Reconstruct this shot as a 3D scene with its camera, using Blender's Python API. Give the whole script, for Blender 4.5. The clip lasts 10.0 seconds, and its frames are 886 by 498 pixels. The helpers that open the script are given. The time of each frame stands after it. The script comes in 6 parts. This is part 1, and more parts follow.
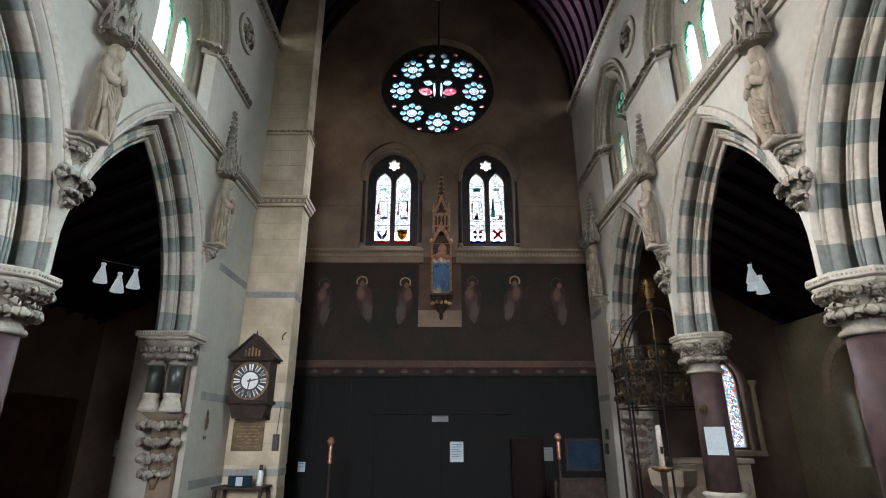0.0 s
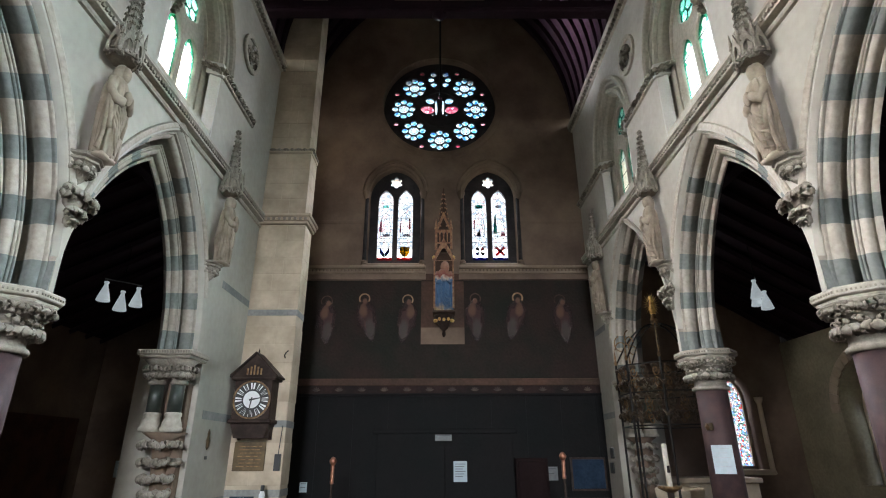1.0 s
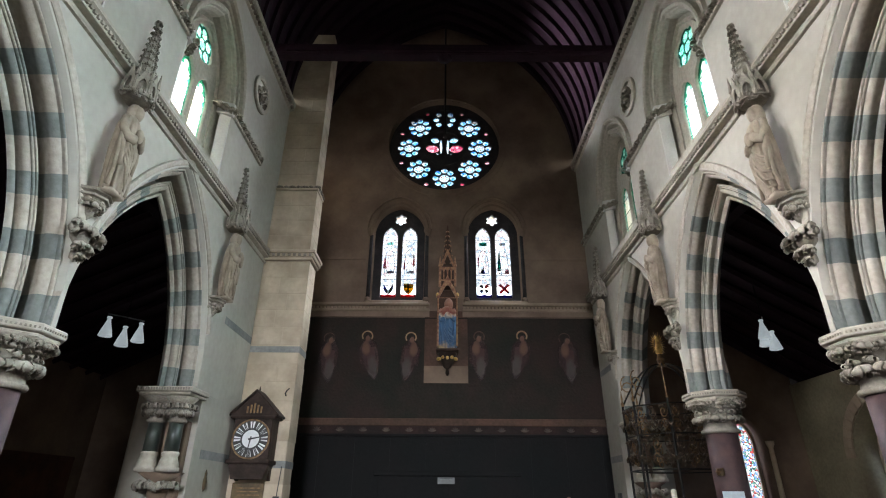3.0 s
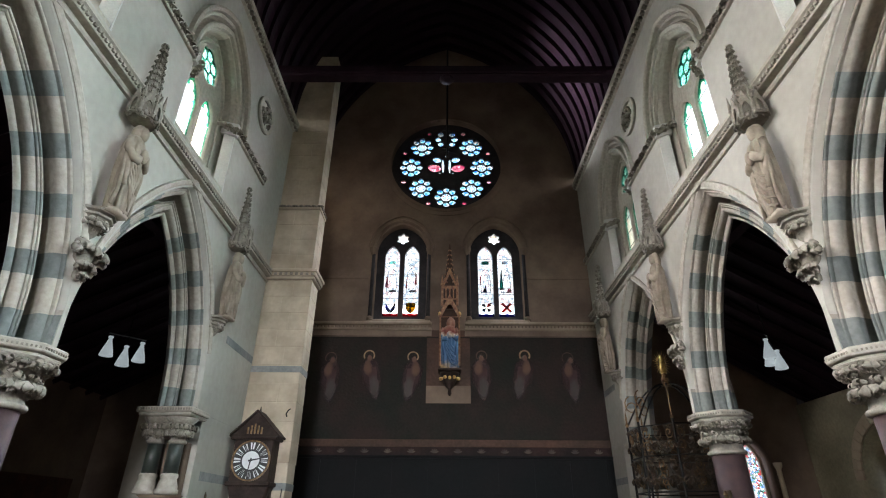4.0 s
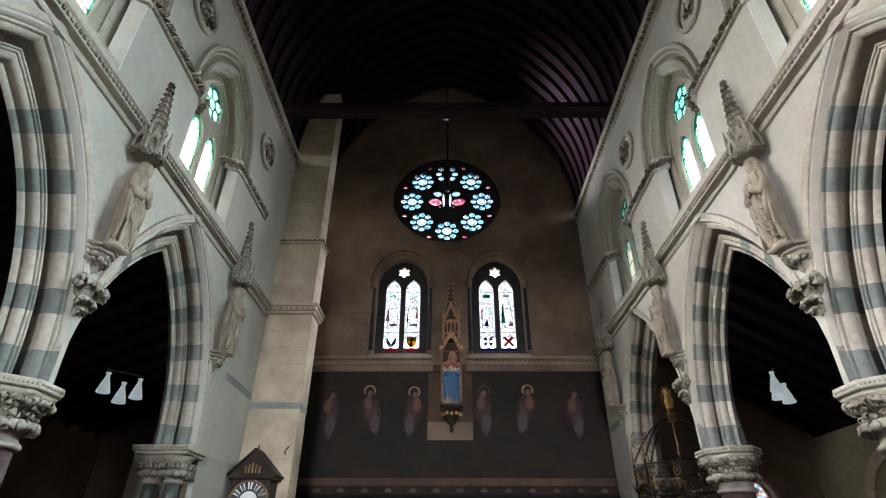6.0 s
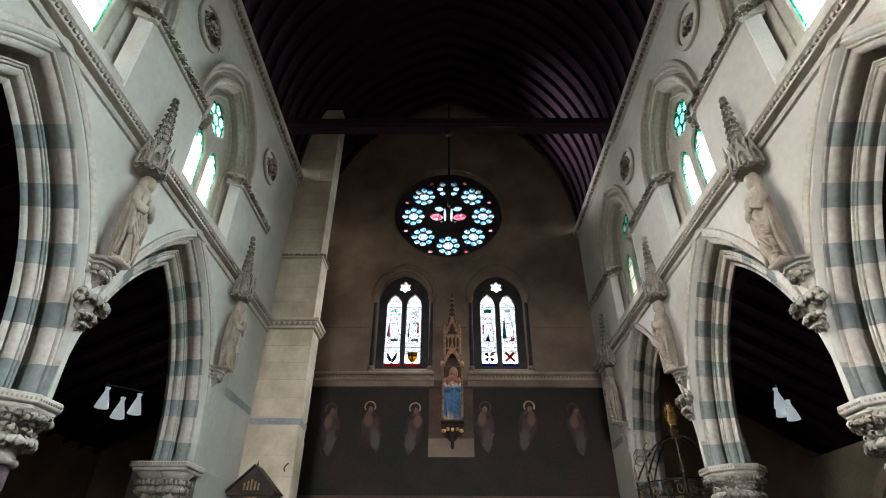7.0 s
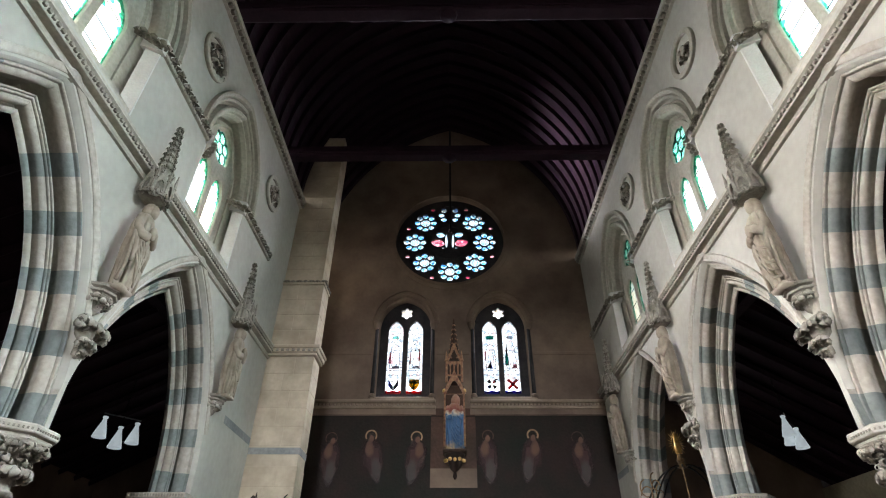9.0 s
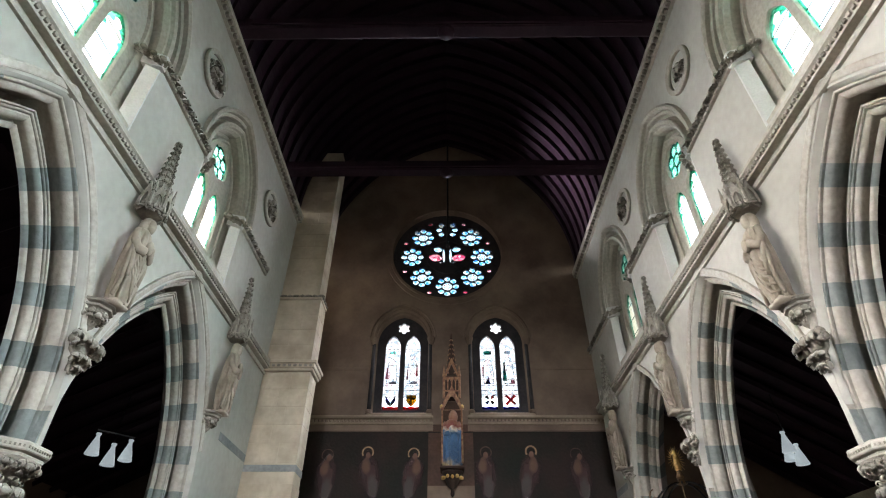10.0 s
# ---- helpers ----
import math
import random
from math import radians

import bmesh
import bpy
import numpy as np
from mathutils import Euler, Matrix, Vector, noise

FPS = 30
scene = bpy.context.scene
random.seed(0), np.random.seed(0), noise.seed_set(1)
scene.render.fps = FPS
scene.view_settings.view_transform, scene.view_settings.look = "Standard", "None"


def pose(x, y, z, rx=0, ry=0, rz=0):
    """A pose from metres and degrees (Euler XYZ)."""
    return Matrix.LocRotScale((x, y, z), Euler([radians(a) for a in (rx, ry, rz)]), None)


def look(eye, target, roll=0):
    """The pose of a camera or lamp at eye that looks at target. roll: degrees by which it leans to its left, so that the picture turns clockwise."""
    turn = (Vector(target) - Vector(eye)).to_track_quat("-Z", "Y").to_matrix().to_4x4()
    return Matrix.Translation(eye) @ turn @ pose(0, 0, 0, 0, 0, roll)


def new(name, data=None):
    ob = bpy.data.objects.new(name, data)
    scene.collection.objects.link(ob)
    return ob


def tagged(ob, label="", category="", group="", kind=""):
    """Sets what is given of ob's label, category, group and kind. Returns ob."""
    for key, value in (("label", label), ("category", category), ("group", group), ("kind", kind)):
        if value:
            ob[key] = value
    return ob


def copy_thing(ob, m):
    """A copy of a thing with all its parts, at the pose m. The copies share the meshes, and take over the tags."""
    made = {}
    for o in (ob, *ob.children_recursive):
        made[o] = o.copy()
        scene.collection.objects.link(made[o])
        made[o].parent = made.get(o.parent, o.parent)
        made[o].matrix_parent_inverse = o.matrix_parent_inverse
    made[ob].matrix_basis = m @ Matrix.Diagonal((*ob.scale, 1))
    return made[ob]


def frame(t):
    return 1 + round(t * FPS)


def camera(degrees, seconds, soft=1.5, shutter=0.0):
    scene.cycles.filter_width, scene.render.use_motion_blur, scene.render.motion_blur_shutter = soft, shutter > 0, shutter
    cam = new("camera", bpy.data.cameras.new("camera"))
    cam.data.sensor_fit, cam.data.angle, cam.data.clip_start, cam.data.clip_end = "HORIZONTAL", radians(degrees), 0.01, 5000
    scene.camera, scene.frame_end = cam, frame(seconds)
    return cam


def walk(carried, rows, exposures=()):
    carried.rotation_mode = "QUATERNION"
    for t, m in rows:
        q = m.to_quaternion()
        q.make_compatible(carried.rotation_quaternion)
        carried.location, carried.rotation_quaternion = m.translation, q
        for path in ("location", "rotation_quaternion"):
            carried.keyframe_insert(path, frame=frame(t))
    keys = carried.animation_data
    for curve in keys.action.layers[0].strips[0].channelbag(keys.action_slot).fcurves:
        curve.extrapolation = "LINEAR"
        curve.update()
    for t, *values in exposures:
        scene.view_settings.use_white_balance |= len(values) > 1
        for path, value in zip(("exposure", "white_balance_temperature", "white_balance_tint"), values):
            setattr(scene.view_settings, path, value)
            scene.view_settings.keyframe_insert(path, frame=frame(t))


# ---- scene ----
cam = camera(80.0, 10.0, soft=1.1)
PATH = [
    (0.0, pose(0.013, 0, 1.6, 109.33, 0.00, -0.60)),
    (0.5, pose(0.013, 0, 1.6, 110.19, 0.13, -0.45)),
    (1.0, pose(0.013, 0, 1.6, 111.17, 0.17, -0.26)),
    (1.5, pose(0.013, 0, 1.6, 112.20, 0.09, -0.09)),
    (2.0, pose(0.013, 0, 1.6, 113.20, -0.09, -0.10)),
    (2.5, pose(0.013, 0, 1.6, 114.19, -0.25, -0.11)),
    (4.0, pose(0.013, 0, 1.6, 117.24, -0.37, 0.23)),
    (4.5, pose(0.013, 0, 1.6, 118.22, -0.29, 0.29)),
    (5.0, pose(0.013, 0, 1.6, 119.13, -0.20, 0.38)),
    (5.5, pose(0.013, 0, 1.6, 120.02, -0.11, 0.45)),
    (7.0, pose(0.013, 0, 1.6, 122.45, -0.31, 0.53)),
    (7.5, pose(0.013, 0, 1.6, 123.29, -0.26, 0.68)),
    (8.0, pose(0.013, 0, 1.6, 124.08, -0.36, 0.72)),
    (8.5, pose(0.013, 0, 1.6, 124.69, -0.36, 0.77)),
    (9.0, pose(0.013, 0, 1.6, 125.28, -0.25, 0.77)),
    (9.5, pose(0.013, 0, 1.6, 126.08, -0.09, 0.71)),
    (10.0, pose(0.013, 0, 1.6, 126.87, -0.10, 0.54)),
]
walk(cam, PATH, [(0.0, 2.92), (5.5, 2.90), (7.5, 3.0), (10.0, 3.08)])

# ---- light ----
world = bpy.data.worlds.new("overcast_sky")
scene.world = world
world.use_nodes = True
wn = world.node_tree.nodes
sky = wn.new("ShaderNodeTexSky")
sky.sky_type = 'NISHITA'
sky.sun_disc = False
sky.air_density, sky.dust_density, sky.ozone_density = 0.7, 6.0, 0.3
sky.sun_elevation, sky.sun_rotation = radians(35), radians(120)
world.node_tree.links.new(sky.outputs[0], wn["Background"].inputs[0])
wn["Background"].inputs[1].default_value = 0.1
sun_data = bpy.data.lights.new("sun", 'SUN')
sun_data.energy, sun_data.angle, sun_data.color = 0.8, radians(12), (1, 0.97, 0.92)
new("sun", sun_data).matrix_world = look((20, 12, 20), (0, 0, 0))


def daylight(name, at, to, w, h, power, color=(0.88, 0.90, 1.0), spread=100):
    """Sky light standing in a window's or an added opening, outside the glass."""
    d = bpy.data.lights.new(name, 'AREA')
    d.shape, d.size, d.size_y, d.energy, d.color, d.spread = 'RECTANGLE', w, h, power, color, radians(spread)
    ob = new(name, d)
    ob.matrix_world = look(at, to)
    return ob


# plan, in metres
W = 3.75            # half width of the nave
T = 1.00            # thickness of the arcade wall
PITCH = 3.3         # bay
COLS = [-4.98, -1.68, 1.62, 4.92, 8.22]
APEX = [-3.33, -0.03, 3.27, 6.57, 9.87]
DEND = 12.7         # west wall
BACK = -7.0         # east wall behind the camera
SPRING = 3.05
STRING = 6.06
PLATE = 10.2
RI, OFF = 3.05, 1.82  # inner arch radius, centre offset

CLERE = [-3.36, -0.06, 3.24, 6.54, 9.84]
for yc in CLERE:
    for s in (-1, 1):
        if s < 0 and yc > 9:
            continue
        daylight("window_light", (s * (W + T + 0.7), yc, 8.7), (0, yc - 1.6 if yc < 5 else yc, 5.8), 1.9, 3.0, 145 if yc < 0.5 else 210 if yc < 5 else (95 if s > 0 else 175) if yc < 9 else 10, (0.74, 0.90, 1.0) if s > 0 else (0.94, 0.93, 0.94))
# Added lamp behind the camera, cut off above by the unseen arch.
daylight("window_light", (0, -17.0, 6.9), (0, 0, 6.4), 3.2, 4.8, 180, (0.87, 0.92, 1.0), spread=70)
# Added lamp hidden by the pier, aimed to streak the roof's right end.
daylight("window_light", (-W - T - 0.5, 11.15, 8.3), (3.5, 10.0, 11.8), 0.9, 1.8, 17, spread=30)
for xc in (-1.19, 1.33):
    daylight("window_light", (xc, DEND + 1.3, 8.4), (xc, 6, 4.5), 1.4, 3.0, 110)
daylight("window_light", (0, DEND + 1.4, 12.0), (0, 4, 5.0), 3.3, 3.3, 200)
daylight("window_light", (6.98, DEND + 1.2, 3.2), (6.98, 8, 1.0), 1.0, 2.6, 12)
for yc in (3.35, 10.25):
    daylight("window_light", (9.6, yc, 3.2), (5.5, yc + 0.6, 1.0), 1.8, 2.6, 5)

# Fill for the south aisle, through an opening added out of view.
daylight("window_light", (-9.2, 1.6, 3.0), (-5.5, 4.5, 0.8), 1.6, 2.4, 8, spread=130)

# ---- materials ----


def mat(name, base, rough=0.8, second=None, scale=1.2, amount=0.35, fine=18.0, bump=0.25, metal=0.0, per_piece=0.0):
    """A surface with stains at one scale, grain at another, and fine relief."""
    m = bpy.data.materials.new(name)
    m.use_nodes = True
    nt = m.node_tree
    bs = nt.nodes["Principled BSDF"]
    geo = nt.nodes.new("ShaderNodeNewGeometry")
    n1 = nt.nodes.new("ShaderNodeTexNoise")
    n1.inputs["Scale"].default_value, n1.inputs["Detail"].default_value = scale, 6
    n2 = nt.nodes.new("ShaderNodeTexNoise")
    n2.inputs["Scale"].default_value, n2.inputs["Detail"].default_value = fine, 4
    ramp = nt.nodes.new("ShaderNodeMapRange")
    ramp.inputs[1].default_value, ramp.inputs[2].default_value = 0.35, 0.65
    mix = nt.nodes.new("ShaderNodeMix")
    mix.data_type = 'RGBA'
    c2 = second or tuple(c * (1 - amount) for c in base)
    mix.inputs[6].default_value, mix.inputs[7].default_value = (*base, 1), (*c2, 1)
    mul = nt.nodes.new("ShaderNodeMix")
    mul.data_type, mul.blend_type = 'RGBA', 'MULTIPLY'
    mul.inputs[0].default_value = 0.5 if bump > 0.2 else 0.22
    grey = nt.nodes.new("ShaderNodeMapRange")
    grey.inputs[1].default_value, grey.inputs[2].default_value, grey.inputs[3].default_value, grey.inputs[4].default_value = 0.3, 0.7, 0.65, 1.15
    bp = nt.nodes.new("ShaderNodeBump")
    bp.inputs["Strength"].default_value, bp.inputs["Distance"].default_value = bump, 0.02
    k = nt.links.new
    for n in (n1, n2):
        k(geo.outputs["Position"], n.inputs["Vector"])
    k(n1.outputs[0], ramp.inputs[0])
    k(ramp.outputs[0], mix.inputs[0])
    k(mix.outputs[2], mul.inputs[6])
    k(n2.outputs[0], grey.inputs[0])
    k(grey.outputs[0], mul.inputs[7])
    out = mul.outputs[2]
    if per_piece:
        info = nt.nodes.new("ShaderNodeObjectInfo")
        pr = nt.nodes.new("ShaderNodeMapRange")
        pr.inputs[3].default_value, pr.inputs[4].default_value = 1 - per_piece, 1 + per_piece
        mp = nt.nodes.new("ShaderNodeMix")
        mp.data_type, mp.blend_type = 'RGBA', 'MULTIPLY'
        mp.inputs[0].default_value = 1.0
        k(info.outputs["Random"], pr.inputs[0])
        k(out, mp.inputs[6])
        k(pr.outputs[0], mp.inputs[7])
        out = mp.outputs[2]
    k(out, bs.inputs["Base Color"])
    k(n2.outputs[0], bp.inputs["Height"])
    k(bp.outputs[0], bs.inputs["Normal"])
    bs.inputs["Specular IOR Level"].default_value = 0.5 if rough < 0.5 else 0.12
    bs.inputs["Roughness"].default_value, bs.inputs["Metallic"].default_value = rough, metal
    return m


def glass(name, colors, scale=9.0, lead=0.06, white=0.0):
    """Leaded stained glass: coloured transparent pieces between dark lead lines."""
    m = bpy.data.materials.new(name)
    m.use_nodes = True
    nt = m.node_tree
    nt.nodes.remove(nt.nodes["Principled BSDF"])
    geo = nt.nodes.new("ShaderNodeNewGeometry")
    v = nt.nodes.new("ShaderNodeTexVoronoi")
    v.inputs["Scale"].default_value = scale
    e = nt.nodes.new("ShaderNodeTexVoronoi")
    e.feature = 'DISTANCE_TO_EDGE'
    e.inputs["Scale"].default_value = scale
    sep = nt.nodes.new("ShaderNodeSeparateColor")
    ramp = nt.nodes.new("ShaderNodeValToRGB")
    ramp.color_ramp.interpolation = 'CONSTANT'
    el = ramp.color_ramp.elements
    while len(el) < len(colors):
        el.new(0.5)
    for i, c in enumerate(colors):
        el[i].position, el[i].color = i / len(colors), (*c, 1)
    line = nt.nodes.new("ShaderNodeMath")
    line.operation = 'GREATER_THAN'
    line.inputs[1].default_value = lead
    dark = nt.nodes.new("ShaderNodeMix")
    dark.data_type = 'RGBA'
    dark.inputs[6].default_value = (0.004, 0.004, 0.006, 1)
    tr = nt.nodes.new("ShaderNodeBsdfTransparent")
    gl = nt.nodes.new("ShaderNodeBsdfGlossy")
    gl.inputs["Roughness"].default_value = 0.15
    gl.inputs["Color"].default_value = (0.5, 0.5, 0.5, 1)
    mx = nt.nodes.new("ShaderNodeMixShader")
    mx.inputs[0].default_value = 0.04
    k = nt.links.new
    k(geo.outputs["Position"], v.inputs["Vector"])
    k(geo.outputs["Position"], e.inputs["Vector"])
    k(v.outputs["Color"], sep.inputs[0])
    k(sep.outputs[0], ramp.inputs[0])
    k(e.outputs["Distance"], line.inputs[0])
    k(line.outputs[0], dark.inputs[0])
    k(ramp.outputs[0], dark.inputs[7])
    k(dark.outputs[2], tr.inputs[0])
    k(tr.outputs[0], mx.inputs[1])
    k(gl.outputs[0], mx.inputs[2])
    k(mx.outputs[0], nt.nodes["Material Output"].inputs[0])
    return m


M_CREAM = mat("cream_limestone", (0.432, 0.396, 0.331), 0.85, (0.338, 0.302, 0.245), 0.8)
M_PLASTER = mat("pale_plaster", (0.432, 0.403, 0.349), 0.9, (0.353, 0.328, 0.281), 0.6, fine=9, bump=0.03)
M_V1 = mat("cream_voussoir_stone", (0.432, 0.389, 0.328), 0.85, (0.346, 0.302, 0.248), 2.0, per_piece=0.08)
M_V2 = mat("blue_grey_voussoir_stone", (0.160, 0.174, 0.163), 0.85, (0.210, 0.222, 0.205), 2.5, per_piece=0.10)
M_CARVE = mat("carved_limestone", (0.331, 0.299, 0.245), 0.85, (0.194, 0.169, 0.137), 6.0, fine=40, per_piece=0.1)
M_STATUE = mat("statue_limestone", (0.331, 0.277, 0.212), 0.85, (0.216, 0.173, 0.130), 5.0, fine=35, bump=0.1)
M_BROWN = mat("brown_sandstone", (0.22, 0.158, 0.115), 0.9, (0.12, 0.085, 0.065), 0.9, fine=12, bump=0.11)
M_PIER = mat("buff_sandstone", (0.538, 0.448, 0.336), 0.9, (0.370, 0.302, 0.224), 1.1, fine=12, bump=0.11)
M_BUFF = mat("brown_buff_stone", (0.30, 0.235, 0.17), 0.9, (0.20, 0.15, 0.11), 1.4, fine=14, bump=0.11)
M_BAND = mat("grey_band_stone", (0.20, 0.21, 0.205), 0.9, (0.28, 0.285, 0.27), 1.5)
M_GRANITE = mat("pink_granite", (0.0749, 0.0454, 0.0439), 0.52, (0.0468, 0.0310, 0.0324), 8, fine=70, bump=0.05)
M_GREEN = mat("green_marble", (0.022, 0.028, 0.024), 0.3, (0.05, 0.055, 0.045), 6, bump=0.05)
M_ROOF = mat("dark_roof_boards", (0.0306, 0.0127, 0.0238), 0.8, (0.0221, 0.0093, 0.0170), 2.0)
M_RAFTER = mat("dark_stained_timber", (0.017, 0.007, 0.012), 0.7, (0.023, 0.010, 0.016), 3.0)
M_FLOOR = mat("dark_floor_tiles", (0.10, 0.07, 0.055), 0.5, (0.06, 0.045, 0.04), 2.0)
M_PAINT = mat("dark_painted_wall", (0.017, 0.018, 0.014), 0.75, (0.031, 0.020, 0.017), 1.3)
M_FRIEZE = mat("faded_red_frieze", (0.10, 0.055, 0.04), 0.8, (0.06, 0.04, 0.03), 1.5)
M_CURTAIN = mat("blackish_green_panelling", (0.005, 0.006, 0.006), 0.7, (0.008, 0.007, 0.007), 1.2)
M_GOLD = mat("worn_gilding", (0.80, 0.52, 0.18), 0.35, (0.42, 0.24, 0.08), 14, metal=0.45)
M_HALO = mat("dull_gold_paint", (0.40, 0.27, 0.15), 0.6, (0.25, 0.15, 0.09), 8)
M_HALO_WORN = mat("worn_gold_paint", (0.15, 0.09, 0.06), 0.7, (0.05, 0.035, 0.03), 9)
M_FIG_PALE = mat("faded_pale_paint", (0.12, 0.095, 0.075), 0.8, (0.06, 0.05, 0.045), 5)
M_WOOD = mat("dark_oak", (0.045, 0.03, 0.024), 0.55, (0.025, 0.016, 0.013), 5)
M_IRON = mat("black_iron", (0.02, 0.018, 0.017), 0.5, metal=0.6)
M_BRASS = mat("tarnished_brass", (0.30, 0.19, 0.09), 0.45, (0.12, 0.07, 0.04), 15, metal=0.8)
M_COPPER = mat("polished_copper", (0.55, 0.27, 0.17), 0.35, (0.35, 0.16, 0.1), 10, metal=0.8)
M_WHITE = mat("white_enamel", (0.78, 0.80, 0.80), 0.35, (0.7, 0.72, 0.72), 3, bump=0.02)
M_PAPER = mat("white_paper", (0.46, 0.53, 0.56), 0.8, (0.42, 0.49, 0.52), 4, bump=0.02)
M_INK = mat("grey_print", (0.12, 0.12, 0.13), 0.8)
M_DARKBOX = mat("dark_plastic", (0.03, 0.03, 0.03), 0.4)
M_BRONZE = mat("bronze_plaque", (0.13, 0.09, 0.045), 0.45, (0.08, 0.055, 0.03), 5, metal=0.5)
M_WAX = mat("ivory_wax", (0.75, 0.70, 0.58), 0.5)
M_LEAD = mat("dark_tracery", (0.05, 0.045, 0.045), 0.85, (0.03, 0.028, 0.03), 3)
M_DFRIEZE = mat("blackened_frieze", (0.035, 0.02, 0.018), 0.8, (0.02, 0.015, 0.014), 2)
M_GILT = mat("red_gilt_stone", (0.46, 0.25, 0.13), 0.45, (0.22, 0.085, 0.05), 14, metal=0.15)
M_RED = mat("dark_red_cloth", (0.015, 0.008, 0.008), 0.9)
M_BLUEC = mat("blue_board_cloth", (0.019, 0.034, 0.056), 0.9, (0.011, 0.021, 0.038), 4)

G_WHITE = glass("white_quarry_glass", [(0.9, 0.95, 0.95), (0.8, 0.9, 0.92), (0.95, 0.95, 0.9)], 5.0, -1.0)
G_GREEN = glass("green_border_glass", [(0.14, 0.52, 0.40), (0.20, 0.62, 0.50), (0.34, 0.70, 0.60)], 11, 0.02)
G_TEALW = glass("pale_green_glass", [(0.62, 0.90, 0.88), (0.46, 0.82, 0.78)], 11, 0.02)
G_TEAL2 = glass("sea_green_glass", [(0.06, 0.32, 0.27), (0.10, 0.44, 0.36), (0.05, 0.26, 0.22)], 11, 0.03)
G_ROSE = glass("blue_white_rosette_glass", [(0.40, 0.62, 0.76), (0.52, 0.68, 0.75), (0.62, 0.71, 0.75), (0.24, 0.44, 0.76), (0.56, 0.70, 0.75)], 24, 0.015)
G_PETAL = glass("pale_petal_glass", [(0.58, 0.64, 0.68), (0.48, 0.60, 0.67), (0.65, 0.66, 0.68)], 20, 0.02)
G_ROSE_BLUE = glass("mid_blue_glass", [(0.50, 0.80, 0.93), (0.36, 0.68, 0.95), (0.55, 0.85, 0.92)], 9, -1.0)
G_PINKW = glass("pale_pink_glass", [(0.7, 0.35, 0.4), (0.8, 0.55, 0.6), (0.5, 0.15, 0.25)], 12, 0.03)
G_BLUE = glass("deep_blue_glass", [(0.003, 0.006, 0.12), (0.005, 0.02, 0.25), (0.01, 0.03, 0.1)], 14, 0.06)
G_PINK = glass("pink_glass", [(0.5, 0.12, 0.16), (0.6, 0.3, 0.32), (0.35, 0.05, 0.08)], 12, 0.03)
G_RED = glass("ruby_glass", [(0.3, 0.01, 0.02), (0.4, 0.02, 0.02)], 12, 0.05)
G_YELLOW = glass("yellow_glass", [(0.5, 0.33, 0.02), (0.4, 0.22, 0.01)], 12, 0.05)
G_FIG = glass("pale_figure_glass", [(0.66, 0.67, 0.69), (0.57, 0.61, 0.65), (0.66, 0.65, 0.65), (0.67, 0.68, 0.69), (0.52, 0.56, 0.60), (0.64, 0.66, 0.69), (0.60, 0.54, 0.55), (0.66, 0.66, 0.66), (0.46, 0.50, 0.54), (0.66, 0.67, 0.69)], 15, 0.018)
G_MIX = glass("many_coloured_glass", [(0.55, 0.20, 0.20), (0.35, 0.48, 0.70), (0.62, 0.64, 0.68), (0.30, 0.45, 0.42), (0.64, 0.55, 0.55), (0.58, 0.62, 0.70), (0.66, 0.66, 0.68)], 24, 0.04)
G_MIXB = glass("blue_toned_glass", [(0.06, 0.15, 0.5), (0.3, 0.5, 0.75), (0.7, 0.8, 0.9), (0.03, 0.06, 0.25), (0.8, 0.85, 0.9)], 8, 0.05)

# ---- mesh helpers ----


def part(name, bm, material, parent=None, label="", smooth=False):
    me = bpy.data.meshes.new(name)
    bmesh.ops.recalc_face_normals(bm, faces=bm.faces[:])
    bm.to_mesh(me)
    bm.free()
    if smooth:
        me.polygons.foreach_set("use_smooth", [True] * len(me.polygons))
    me.materials.append(material)
    ob = new(name, me)
    if parent:
        ob.parent = parent
    if label:
        ob["label"] = label
    return ob


def place(name, x=0, y=0, z=0, turn=0):
    e = new(name)
    e.matrix_world = pose(x, y, z, 0, 0, turn)
    return e


def box(bm, x0, x1, y0, y1, z0, z1, bevel=0.0):
    b = bmesh.new() if bevel else bm
    r = bmesh.ops.create_cube(b, size=1)
    bmesh.ops.transform(b, matrix=Matrix.Translation(((x0 + x1) / 2, (y0 + y1) / 2, (z0 + z1) / 2)) @ Matrix.Diagonal((x1 - x0, y1 - y0, z1 - z0, 1)), verts=r["verts"])
    if bevel:
        bmesh.ops.bevel(b, geom=b.edges[:], offset=bevel, segments=1, affect='EDGES')
        merge(bm, b)
    return bm


def merge(bm, b, m=None):
    me = bpy.data.meshes.new("tmp")
    b.to_mesh(me)
    b.free()
    if m:
        me.transform(m)
    bm.from_mesh(me)
    bpy.data.meshes.remove(me)


def boxed(*a, bevel=0.0):
    return box(bmesh.new(), *a, bevel=bevel)


def lathe(bm, prof, seg=24, at=(0, 0, 0), squash=1.0):
    """A turned form from (radius, height) pairs round a vertical axis."""
    rings = []
    for r, z in prof:
        rings.append([bm.verts.new((at[0] + max(r, 1e-4) * math.cos(2 * math.pi * i / seg), at[1] + squash * max(r, 1e-4) * math.sin(2 * math.pi * i / seg), at[2] + z)) for i in range(seg)])
    for a, b in zip(rings, rings[1:]):
        for i in range(seg):
            bm.faces.new((a[i], a[(i + 1) % seg], b[(i + 1) % seg], b[i]))
    bm.faces.new(rings[0][::-1])
    bm.faces.new(rings[-1])
    return bm


def turned(prof, seg=24, at=(0, 0, 0), squash=1.0):
    return lathe(bmesh.new(), prof, seg, at, squash)


